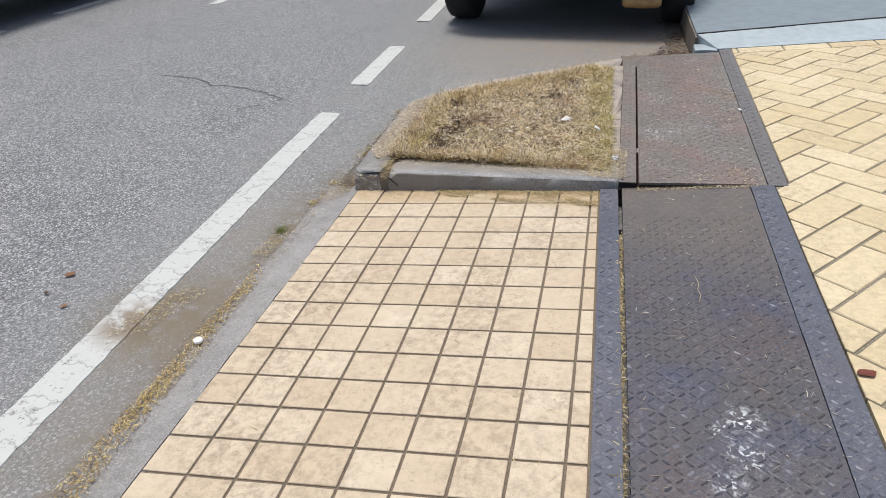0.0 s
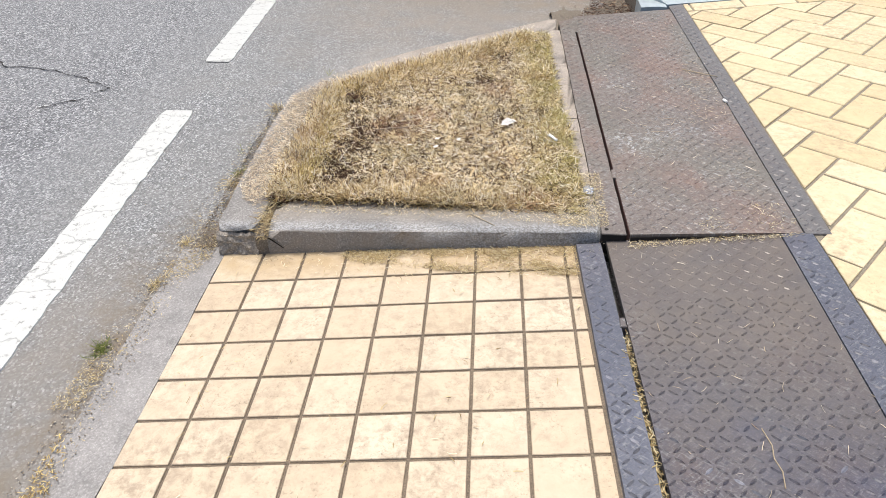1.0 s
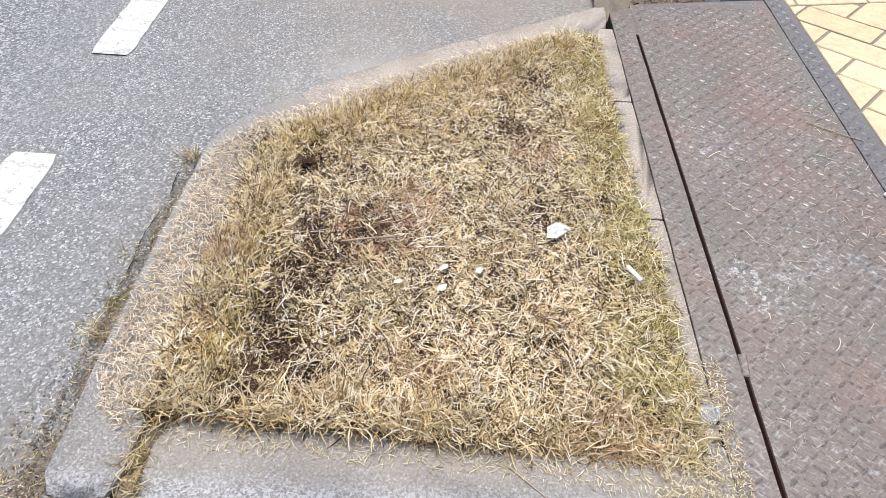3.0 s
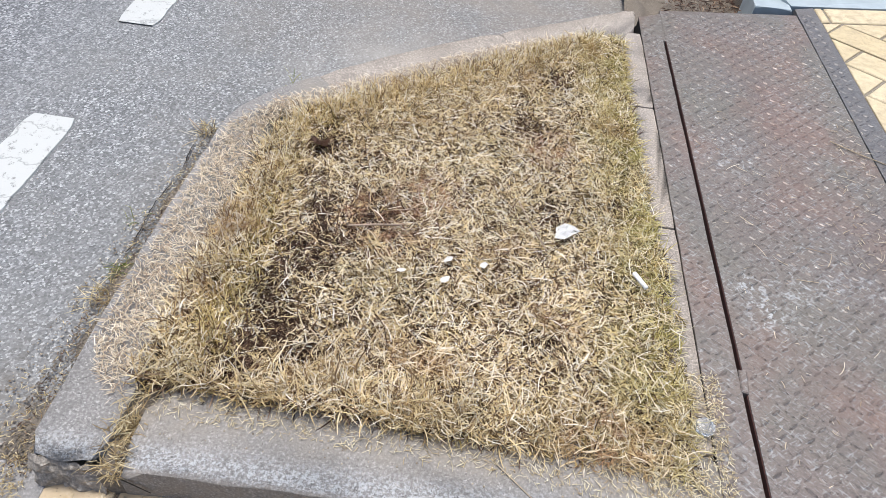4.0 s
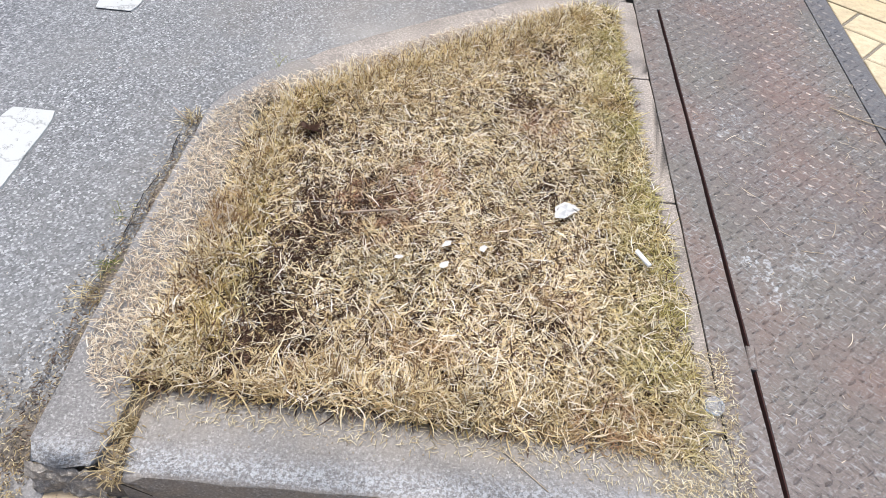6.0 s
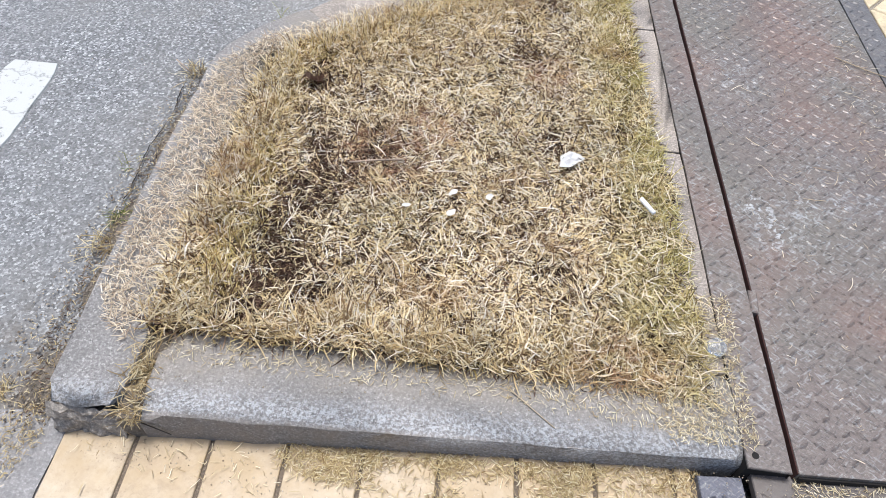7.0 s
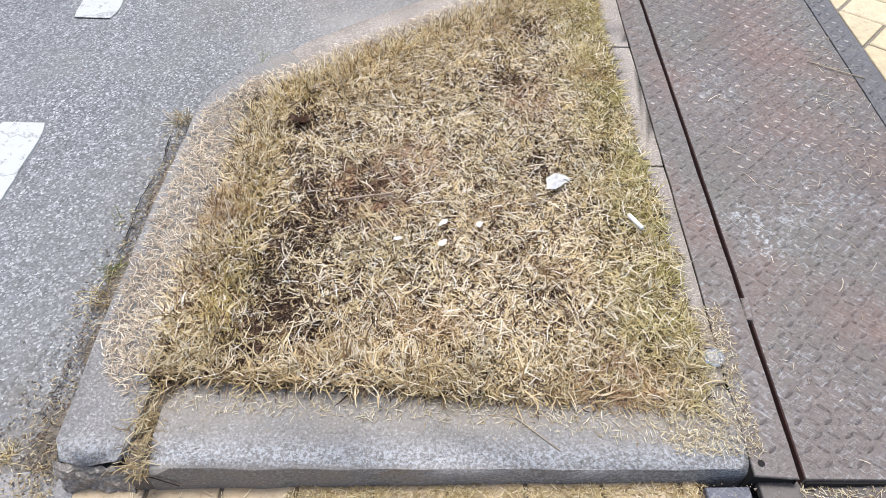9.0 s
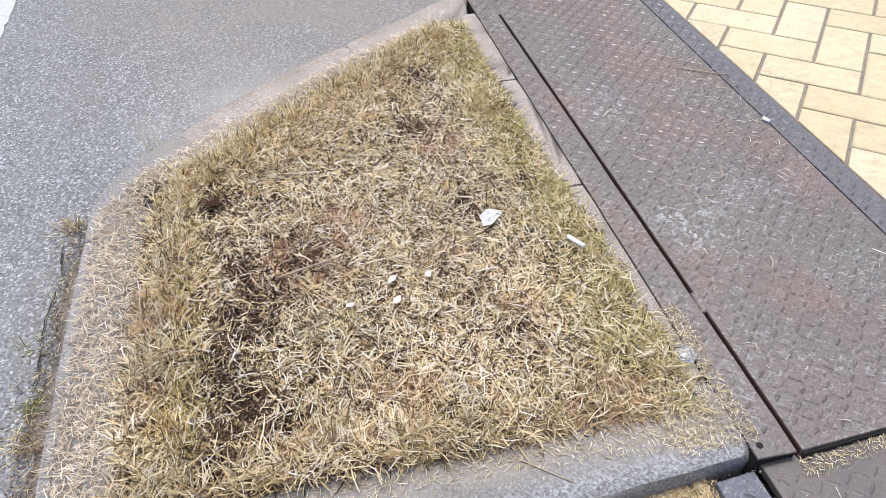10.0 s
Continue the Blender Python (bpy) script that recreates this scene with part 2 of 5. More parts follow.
def make_straw(name, stops, green=0.0, flat=False):
    k = Mat(name, 0.75)
    col = k.ramp(k.island, *stops)
    patch = k.ramp(k.noise(7, 3), (0.36, 0.9), (0.6, 1.06))
    col = k.mix(1.0, col, patch, "MULTIPLY")
    if green:
        x = k.xyz()[0]
        edge = k.ramp(k.math("ADD", k.math("MULTIPLY", x, 3.0), 1.0), (0.42, 0.0), (0.9, 1.0))
        some = k.math("MULTIPLY", edge, k.ramp(k.noise(11, 3), (0.36, 0.15), (0.58, green + 0.1)))
        col = k.mix(some, col, (0.46, 0.42, 0.13))
        far = k.ramp(k.noise(4.5, 3), (0.5, 0.0), (0.7, green * 0.25))
        col = k.mix(far, col, (0.26, 0.27, 0.12))
        rust = k.ramp(k.noise(5.3, 4, vec=k.stretch((1, 1.4, 0.2))), (0.56, 0.0), (0.68, 0.4))
        col = k.mix(rust, col, (0.42, 0.25, 0.12))
        for spot, reach in (((-0.55, 0.52, 0.0), 0.13), ((-0.24, 0.83, 0.0), 0.09), ((-0.47, 0.62, 0.0), 0.09), ((-0.15, 0.12, 0.0), 0.1)):
            col = k.mix(k.math("MULTIPLY", k.near(spot, 0.02, reach), k.ramp(k.noise(40, 3), (0.42, 0.0), (0.6, 0.75))), col, (0.36, 0.17, 0.11))
        xyz = k.xyz()
        # shade along the front rim, put into the blades as a brown tint
        front_rim_shade = k.math("MULTIPLY", k.ramp(xyz[1], (0.13, 1.0), (0.24, 0.0)), k.ramp(k.noise(19, 4), (0.38, 0.0), (0.6, 0.5)))
        col = k.mix(front_rim_shade, col, (0.5, 0.385, 0.2))
        gold = k.ramp(k.math("ADD", k.math("MULTIPLY", xyz[1], 0.8), k.math("MULTIPLY", xyz[0], -0.62)), (0.88, 0.0), (1.12, 0.2))
        col = k.mix(k.math("MULTIPLY", gold, k.ramp(k.noise(13, 3), (0.38, 0.2), (0.6, 1.0))), col, (0.50, 0.37, 0.13))
    k.b.inputs["Specular IOR Level"].default_value = 0.25
    glow = k.t.nodes.new("ShaderNodeBsdfTranslucent")
    k.put(col, glow.inputs[0])
    both = k.t.nodes.new("ShaderNodeMixShader")
    both.inputs[0].default_value = 0.35
    k.t.links.new(k.b.outputs[0], both.inputs[1])
    k.t.links.new(glow.outputs[0], both.inputs[2])
    k.t.links.new(both.outputs[0], k.t.nodes["Material Output"].inputs[0])
    return k.done(col)


def make_plain(name, colour, rough=0.6, metal=0.0, vary=0.25, scale=40):
    k = Mat(name, rough, metal)
    n = k.noise(scale, 5, 0.6)
    col = k.mix(k.ramp(n, (0.35, 0.0), (0.7, 1.0)), colour, tuple(v * (1 - vary) for v in colour))
    k.bump(n, 0.15, 0.002)
    return k.done(col)


ASPHALT = make_asphalt()
PAINT = make_paint()
KERB = make_concrete("kerb_concrete", 0.222, (1.0, 0.968, 0.935), 230, True)
KERB_TAN = make_concrete("worn_kerb_concrete", 0.32, (1.0, 0.885, 0.77))
GUTTER = make_concrete("gutter_concrete", 0.26, (1.0, 0.97, 0.95))
GROUT = make_concrete("grout", 0.145, (1.0, 0.79, 0.58), 400)
BRICK_BED = make_concrete("brick_bed", 0.2, (1.0, 0.88, 0.68), 300)
TILE = make_tile("cream_tile", (0.485, 0.39, 0.275), (0.565, 0.485, 0.37), (0.25, 0.19, 0.135), 1.0, True)
BRICK = make_tile("yellow_brick", (0.54, 0.44, 0.262), (0.63, 0.54, 0.37), (0.32, 0.25, 0.165), 1.0)
SOIL = make_concrete("soil", 0.05, (1.0, 0.78, 0.58), 180)
DEBRIS = make_concrete("gutter_dirt", 0.15, (1.0, 0.85, 0.68), 260)
STEEL = make_steel("tread_steel", (0.114, 0.097, 0.088), [((0.12, 0.49, 0), 0.01, 0.06, 0.5), ((0.14, 0.42, 0), 0.01, 0.06, 0.5), ((0.2, 0.48, 0), 0.01, 0.05, 0.4), ((0.27, 0.5, 0), 0.01, 0.05, 0.4), ((0.34, 0.51, 0), 0.01, 0.05, 0.4), ((0.41, 0.52, 0), 0.01, 0.05, 0.4), ((0.17, 0.86, 0), 0.01, 0.1, 0.35), ((0.03, 0.12, 0), 0.01, 0.08, 0.15), ((0.04, 0.3, 0), 0.01, 0.06, 0.12)])
# the blue in this steel is sky sheen put into the base colour
STEEL_NEAR = make_steel("dark_tread_steel", (0.040, 0.048, 0.086), [((0.235, -1.06, 0), 0.01, 0.05, 1.0), ((0.19, -1.09, 0), 0.005, 0.035, 1.0), ((0.23, -1.15, 0), 0.01, 0.05, 1.0), ((0.19, -1.22, 0), 0.005, 0.04, 1.0), ((0.3, -0.33, 0), 0.02, 0.1, 0.14), ((0.0, -0.27, 0), 0.01, 0.08, 0.6)], 0.5)
def make_lug(name, tint):
    k = Mat(name, 0.5, 0.15)
    # pale and dark tones per lug paint the reflections on worn tops
    col = k.ramp(k.island, (0.0, tuple(c * 0.6 for c in tint)), (0.55, tint), (0.8, tuple(c * 1.8 for c in tint)), (1.0, tuple(1.6 * c + 0.09 for c in tint)))
    col = k.mix(k.ramp(k.noise(60, 5, 0.7), (0.4, 0.0), (0.65, 0.7)), col, tuple(c * 0.6 for c in tint))
    return k.done(col)


# frame steel, tinted blue to carry the sky's sheen
STEEL_EDGE = make_steel("blue_sheen_tread_steel", (0.062, 0.072, 0.102), [], 0.8)
STEEL_FAR_EDGE = make_steel("grey_tread_steel", (0.12, 0.112, 0.108), [], 0.9)
LUG_NEAR = make_lug("worn_glint_lug_steel", (0.105, 0.108, 0.13))
RUST = make_plain("red_rust", (0.05, 0.016, 0.012), 0.9)
# near-black that holds the shade of gaps, holes and cracks in its colour
VOID = make_plain("shade_black", (0.010, 0.008, 0.007), 0.9)
BLUE = make_plain("pale_blue_painted_concrete", (0.195, 0.235, 0.26), 0.5, 0, 0.22, 14)
BLUE_LIGHT = make_plain("whitish_blue_painted_concrete", (0.37, 0.43, 0.455), 0.42, 0, 0.2, 18)
GRASS = make_straw("dry_grass", [(0.0, (0.075, 0.042, 0.03)), (0.2, (0.17, 0.105, 0.06)), (0.3, (0.55, 0.41, 0.225)), (0.5, (0.84, 0.69, 0.405)), (0.76, (0.93, 0.82, 0.585)), (1.0, (0.95, 0.92, 0.86))], 0.6)
STANDING = make_straw("standing_dry_grass", [(0.0, (0.2, 0.14, 0.055)), (0.2, (0.38, 0.29, 0.11)), (0.5, (0.66, 0.53, 0.23)), (0.8, (0.85, 0.72, 0.4)), (1.0, (0.93, 0.85, 0.62))], 0.45)
PALE_STALK = make_straw("bleached_stalk", [(0.0, (0.55, 0.44, 0.28)), (0.4, (0.8, 0.68, 0.49)), (0.8, (0.91, 0.83, 0.68)), (1.0, (0.95, 0.91, 0.84))])
THATCH = make_straw("rotted_shaded_thatch", [(0.0, (0.03, 0.018, 0.014)), (0.5, (0.075, 0.044, 0.032)), (0.85, (0.16, 0.095, 0.068)), (1.0, (0.4, 0.29, 0.2))])
STRAW = make_straw("bleached_straw", [(0.0, (0.3, 0.22, 0.16)), (0.3, (0.52, 0.43, 0.31)), (0.7, (0.74, 0.64, 0.49)), (1.0, (0.9, 0.83, 0.7))])
LITTER_STRAW = make_straw("straw_chaff", [(0.0, (0.22, 0.15, 0.07)), (0.4, (0.48, 0.38, 0.2)), (0.8, (0.64, 0.54, 0.32)), (1.0, (0.78, 0.71, 0.52))])
YELLOW_STRAW = make_straw("yellow_straw", [(0.0, (0.14, 0.09, 0.035)), (0.3, (0.4, 0.28, 0.1)), (0.7, (0.66, 0.5, 0.2)), (1.0, (0.82, 0.7, 0.4))])
FINE_STRAW = make_straw("fine_chaff", [(0.0, (0.3, 0.22, 0.12)), (0.35, (0.54, 0.45, 0.28)), (0.75, (0.72, 0.64, 0.44)), (1.0, (0.86, 0.8, 0.64))])
STRAW_GRIT = make_straw("grit", [(0.0, (0.2, 0.155, 0.11)), (0.4, (0.33, 0.27, 0.2)), (0.8, (0.48, 0.42, 0.33)), (1.0, (0.7, 0.66, 0.58))])
TUFT = make_straw("yellow_green_tuft", [(0.0, (0.13, 0.09, 0.045)), (0.3, (0.36, 0.27, 0.14)), (0.7, (0.56, 0.46, 0.27)), (1.0, (0.78, 0.69, 0.48))])
GREEN = make_straw("weed_green", [(0.0, (0.07, 0.1, 0.025)), (0.6, (0.17, 0.21, 0.055)), (1.0, (0.3, 0.28, 0.1))])
PAPER = make_plain("white_paper", (0.85, 0.85, 0.84), 0.7, 0, 0.1)
TWIG = make_plain("twig_bark", (0.36, 0.28, 0.21), 0.85)
LEAF = make_plain("dead_leaf", (0.12, 0.06, 0.035), 0.7)
LEAF_ORANGE = make_plain("orange_brown_leaf", (0.42, 0.21, 0.1), 0.7)
LEAF_RED = make_plain("red_leaf", (0.30, 0.10, 0.07), 0.7)
RUBBER = make_plain("tyre_rubber", (0.02, 0.02, 0.02), 0.85)
CAR_PAINT = make_plain("black_car_paint", (0.015, 0.015, 0.017), 0.25, 0, 0.1)
CAR_GREY = make_plain("dark_grey_car_paint", (0.05, 0.05, 0.055), 0.25, 0.2, 0.1)
UNDER = make_plain("car_underside", (0.02, 0.019, 0.018), 0.8)
RIM = make_plain("wheel_alloy", (0.35, 0.35, 0.36), 0.4, 0.8, 0.2)
CAR_GLASS = make_plain("tinted_car_glass", (0.02, 0.022, 0.025), 0.08)
LAMP_RED = make_plain("tail_lamp_red", (0.35, 0.02, 0.02), 0.2)
MUFFLER = make_plain("tan_rusted_muffler", (0.55, 0.33, 0.14), 0.6, 0.2, 0.4, 18)
k = Mat("clear_plastic", 0.15)
k.b.inputs["Transmission Weight"].default_value = 0.9
k.b.inputs["IOR"].default_value = 1.3
PLASTIC = k.done((0.92, 0.94, 0.95))


# ---- mesh helpers ----
def part(name, bm, material, parent=None, label=""):
    me = bpy.data.meshes.new(name)
    bm.to_mesh(me)
    bm.free()
    me.materials.append(material)
    ob = new(name, me)
    if parent is not None:
        ob.parent = parent
    if label:
        ob["label"] = label
    return ob


def smooth(ob, on=True):
    for p in ob.data.polygons:
        p.use_smooth = on
    return ob


def prism(outline, z0, z1, bevel=0.0, segments=1, ragged=0.0, cut=0.0):
    """A solid over an outline; z0 and z1 are numbers or functions of (x, y). Only the top edges are rounded."""
    lo = z0 if callable(z0) else (lambda x, y: z0)
    hi = z1 if callable(z1) else (lambda x, y: z1)
    pts = []
    for i, p in enumerate(outline):
        q = outline[(i + 1) % len(outline)]
        n = max(1, int(math.dist(p, q) / cut)) if cut else 1
        pts += [(p[0] + (q[0] - p[0]) * j / n, p[1] + (q[1] - p[1]) * j / n) for j in range(n)]
    bm = bmesh.new()
    if ragged:
        pts = [(x + ragged * noise.noise((x * 19, y * 19, 3)), y + ragged * noise.noise((x * 19, y * 19, 8))) for x, y in pts]
    top = [bm.verts.new((x, y, hi(x, y))) for x, y in pts]
    low = [bm.verts.new((x, y, lo(x, y))) for x, y in pts]
    f = bm.faces.new(top)
    bm.faces.new(low[::-1])
    for i in range(len(pts)):
        j = (i + 1) % len(pts)
        bm.faces.new((top[j], top[i], low[i], low[j]))
    if bevel:
        bmesh.ops.bevel(bm, geom=list(f.edges), offset=bevel, segments=segments, profile=0.5, affect="EDGES")
    bmesh.ops.recalc_face_normals(bm, faces=bm.faces[:])
    return bm


def box(x0, x1, y0, y1, z0, z1, bevel=0.0):
    return prism([(x0, y0), (x1, y0), (x1, y1), (x0, y1)], z0, z1, bevel)


def lathe(profile, axis="X", steps=28):
    """A turned solid from (radius, along) pairs."""
    bm = bmesh.new()
    rings = []
    for r, a in profile:
        ring = []
        for i in range(steps):
            c, s = math.cos(2 * math.pi * i / steps) * r, math.sin(2 * math.pi * i / steps) * r
            ring.append(bm.verts.new((a, c, s) if axis == "X" else ((c, a, s) if axis == "Y" else (c, s, a))))
        rings.append(ring)
    for p, q in zip(rings, rings[1:]):
        for i in range(steps):
            bm.faces.new((p[i], p[(i + 1) % steps], q[(i + 1) % steps], q[i]))
    bm.faces.new(rings[0])
    bm.faces.new(rings[-1][::-1])
    bmesh.ops.recalc_face_normals(bm, faces=bm.faces[:])
    return bm


def mesh_from(name, verts, faces, material):
    me = bpy.data.meshes.new(name)
    n, m = len(verts), len(faces)
    me.vertices.add(n)
    me.vertices.foreach_set("co", np.asarray(verts, dtype=np.float32).ravel())
    me.loops.add(m * 4)
    me.loops.foreach_set("vertex_index", np.asarray(faces, dtype=np.int32).ravel())
    me.polygons.add(m)
    me.polygons.foreach_set("loop_start", np.arange(0, m * 4, 4, dtype=np.int32))
    me.polygons.foreach_set("loop_total", np.full(m, 4, dtype=np.int32))
    me.update(calc_edges=True)
    me.validate()
    me.materials.append(material)
    return me


def blades(rng, root, yaw, lean, length, width, curl, side=0.5):
    """Curved tapering blades. root: (n, 3); yaw: heading; lean: from upright, radians; curl: bend more along the blade."""
    n = len(root)
    steps = 4
    pts = np.zeros((n, steps + 1, 3))
    pts[:, 0] = root
    ang, head = lean.copy(), yaw.copy()
    turn = rng.normal(0, side, n)
    for s in range(steps):
        d = np.stack([np.sin(ang) * np.cos(head), np.sin(ang) * np.sin(head), np.cos(ang)], 1)
        pts[:, s + 1] = pts[:, s] + d * (length / steps)[:, None]
        ang, head = ang + curl / steps, head + turn / steps
    roll = rng.uniform(-0.9, 0.9, n)
    across = np.stack([-np.sin(yaw) * np.cos(roll), np.cos(yaw) * np.cos(roll), np.sin(roll)], 1)
    taper = np.array([0.9, 1.0, 1.0, 0.9, 0.4])
    off = across[:, None, :] * (width[:, None] * taper[None, :] / 2)[:, :, None]
    v = np.stack([pts - off, pts + off], 2).reshape(-1, 3)
    base = (np.arange(n) * (steps + 1) * 2)[:, None, None]
    q = np.array([[2 * s, 2 * s + 1, 2 * s + 3, 2 * s + 2] for s in range(steps)])[None]
    return v, (base + q).reshape(-1, 4)


# ---- ground levels ----
SLOPE = 0.04
tile_z = lambda x, y: -0.045 + 0.05 * (x + 0.06)
kerb_z = lambda x, y: -0.004 + 0.014 * x
TILT_P = -math.degrees(math.atan(SLOPE))
TILT_T = -math.degrees(math.atan(0.05))

# road, one sheet to the horizon, a little uneven near the walk
bm = bmesh.new()
coarse = [-900, -200, -60, -20, -9]
xs = coarse + [-6 + 0.2 * i for i in range(46)] + [4, 9, 20, 60, 200, 900]
ys = coarse + [-4 + 0.2 * i for i in range(60)] + [9, 14, 25, 60, 200, 900]
grid = [[bm.verts.new((x, y, ROAD + (0.004 * noise.noise((x * 1.3, y * 1.3, 0)) if abs(x) < 7 and abs(y) < 9 and x < -1.1 else 0))) for y in ys] for x in xs]
for i in range(len(xs) - 1):
    for j in range(len(ys) - 1):
        bm.faces.new((grid[i][j], grid[i + 1][j], grid[i + 1][j + 1], grid[i][j + 1]))
ground = tagged(smooth(part("ground", bm, ASPHALT)), "grey speckled asphalt road with a dusty edge", "road", kind="structure")

# painted edge line and dashes, slightly askew to the kerb
line_x = lambda y: -1.374 - 0.026 * y


def painted(y0, y1, w=0.112, x_at=line_x):
    n = max(2, int((y1 - y0) / 0.03))
    ragged = lambda y, k: 0.006 * noise.noise((y * 23, k, 0)) + 0.003 * noise.noise((y * 70, k, 4))
    ys_ = [y0 + (y1 - y0) * i / n for i in range(n + 1)]
    close = lambda y: 0.007 * max(0, 1 - min(y - y0, y1 - y) / 0.03) ** 2
    left = [(x_at(y) + ragged(y, 1) + close(y), y + 0.004 * noise.noise((y * 9, x_at(y), 1))) for y in ys_]
    right = [(x_at(y) + w + ragged(y, 7) - close(y), y + 0.008 * noise.noise((y * 9, x_at(y), 6))) for y in ys_]
    b = bmesh.new()
    rows = []
    for (lx, ly), (rx, ry) in zip(left, right):
        rows.append([b.verts.new((lx + (rx - lx) * t, ly, ROAD + 0.004 + 0.004 * noise.noise((lx * 1.3, ly * 1.3, 0)) - (0.007 if t in (0, 1) else 0))) for t in (0, 0.02, 0.5, 0.98, 1)])
    for p, q in zip(rows, rows[1:]):
        for i in range(4):
            b.faces.new((p[i], p[i + 1], q[i + 1], q[i]))
    return tagged(part("road_marking", b, PAINT), "worn cracked white painted line on the asphalt", "road marking", "white road markings", "structure")


painted(-4.0, 0.815)
painted(1.262, 2.1)
painted(2.83, 3.7)
painted(4.45, 5.3)
painted(1.0, 2.42, 0.09, lambda y: -4.75)
painted(3.05, 4.2, 0.09, lambda y: -4.78)
painted(3.48, 4.6, 0.1, lambda y: -3.51)

# long crack across the lane
b = bmesh.new()
prev = None
pts = [(-2.62, 1.36), (-2.36, 1.32), (-2.2, 1.2), (-2.0, 1.17), (-1.82, 1.09), (-1.67, 0.99), (-1.74, 0.9), (-1.86, 0.8)]
for i in range(len(pts) - 1):
    for j in range(20):
        t = j / 20
        x, y = (pts[i][c] + (pts[i + 1][c] - pts[i][c]) * t for c in (0, 1))
        x, y = x + 0.02 * noise.noise((x * 14, y * 14, 1)), y + 0.02 * noise.noise((x * 14, y * 14, 5)) + 0.008 * noise.noise((x * 60, y * 60, 5))
        w = max(0.001, 0.0028 + 0.003 * noise.noise((x * 40, y * 40, 2)))
        z = ROAD + 0.0035 + 0.004 * noise.noise((x * 1.3, y * 1.3, 0))
        cur = (b.verts.new((x, y - w, z)), b.verts.new((x, y + w, z)))
        if prev:
            b.faces.new((prev[0], cur[0], cur[1], prev[1]))
        prev = cur
tagged(part("crack", b, VOID), "thin dark crack across the asphalt", "crack", kind="structure")

# ---- gutter strip and tiled apron ----
edge = [(-0.9192, -0.002), (-0.932, 0.035)] + [(-1.035 + 0.02 * noise.noise((0, y * 6, 2)), y) for y in [0.02 - 0.06 * i for i in range(48)]] + [(-0.9362, -2.84)]
tagged(part("gutter", prism(edge, -0.2, lambda x, y: -0.0885 + (0.0 if x > -1 else -0.002), 0.002, 1, 0.004, 0.04), GUTTER), "grey worn concrete gutter strip beside the tiles", "gutter", kind="structure")

TX, TY, ROW = -0.0845, -0.0745, 0.1012
apron = tagged(part("tiled_pavement", prism([(-0.9195, 0.02), (-0.9365, -2.85), (-0.045, -2.85), (-0.058, 0.02)], -0.25, lambda x, y: tile_z(x, y) - 0.004), GROUT),
               "cream square tiles sloping down to the gutter, dark joints", "pavement", kind="structure")

# ---- far drain cover: frames, chequer plate, gap ----
skew = lambda u, v: (u + (0.0165 + 0.0105 * min(1.0, max(0.0, (u - 0.07) / 0.385))) * v, v)


def treads(outline_u, outline_v, to_xy, z_at, step=0.0205, rise=1.0, pick=lambda i, j: True):
    """Raised lens-shaped lugs, alternately turned, over a plate."""
    vs, fs = [], []
    nu, nv = int((outline_u[1] - outline_u[0]) / step), int((outline_v[1] - outline_v[0]) / step)
    for i, j in [(a, c) for a in range(nu) for c in range(nv)]:
        if pick(i, j):
            u, v = outline_u[0] + (i + 0.5) * step, outline_v[0] + (j + 0.5) * step
            a = radians(40 if (i + j) % 2 else -40) + random.uniform(-0.06, 0.06)
            ln, wd, hh = 0.0104 * random.uniform(0.85, 1.05), 0.0030, rise * 0.0023 * random.uniform(0.55, 1.1)
            ca, sa = math.cos(a), math.sin(a)
            base = len(vs)
            for p, q, h in ((-ln, 0, 0), (-ln * 0.4, -wd, 0), (ln * 0.4, -wd, 0), (ln, 0, 0), (ln * 0.4, wd, 0), (-ln * 0.4, wd, 0), (-ln * 0.62, 0, hh), (ln * 0.62, 0, hh)):
                x, y = to_xy(u + p * ca - q * sa, v + p * sa + q * ca)
                vs.append((x, y, z_at(x, y) + h))
            fs += [[base + k for k in f] for f in ((0, 1, 6, 6), (1, 2, 7, 6), (2, 3, 7, 7), (3, 4, 7, 7), (4, 5, 6, 7), (5, 0, 6, 6))]
    me = bpy.data.meshes.new("tread")
    me.from_pydata(vs, [], [list(dict.fromkeys(f)) for f in fs])
    return me


def tread_part(me, material, parent):
    me.materials.append(material)
    ob = new("tread", me)
    ob.parent = parent
    return tagged(ob, kind="stuff")


plate_z = lambda x, y: SLOPE * x
cover = tagged(new("drain_cover"), "rusty brown steel chequer plate drain cover, slightly raised", "drain cover", "drain covers")
S = lambda *uv: [skew(u, v) for u, v in uv]
fl = part("side_frame", prism(S((0.0, 0.004), (0.0565, 0.0), (0.0565, 1.55), (0.0, 1.52)), lambda x, y: plate_z(x, y) - 0.004, plate_z, 0.0012, cut=0.05, ragged=0.0015), STEEL, cover)
plate = part("plate", prism(S((0.065, 0.0), (0.455, 0.0), (0.455, 1.63), (0.065, 1.575)), lambda x, y: plate_z(x, y) - 0.02, plate_z, 0.002, 2, cut=0.08), STEEL, cover)
fr = part("side_frame", prism(S((0.4575, -0.004), (0.515, -0.008), (0.518, 1.69), (0.4575, 1.67)), lambda x, y: plate_z(x, y) - 0.012, lambda x, y: plate_z(x, y) + 0.001, 0.0012, cut=0.05, ragged=0.002), STEEL_FAR_EDGE, cover)
tread_part(treads((0.07, 0.455), (0.01, 1.57), skew, plate_z), STEEL, plate)
tread_part(treads((0.002, 0.05), (0.03, 1.5), skew, plate_z), STEEL, fl)
tread_part(treads((0.461, 0.515), (0.0, 1.66), skew, lambda x, y: plate_z(x, y) + 0.001), STEEL_FAR_EDGE, fr)
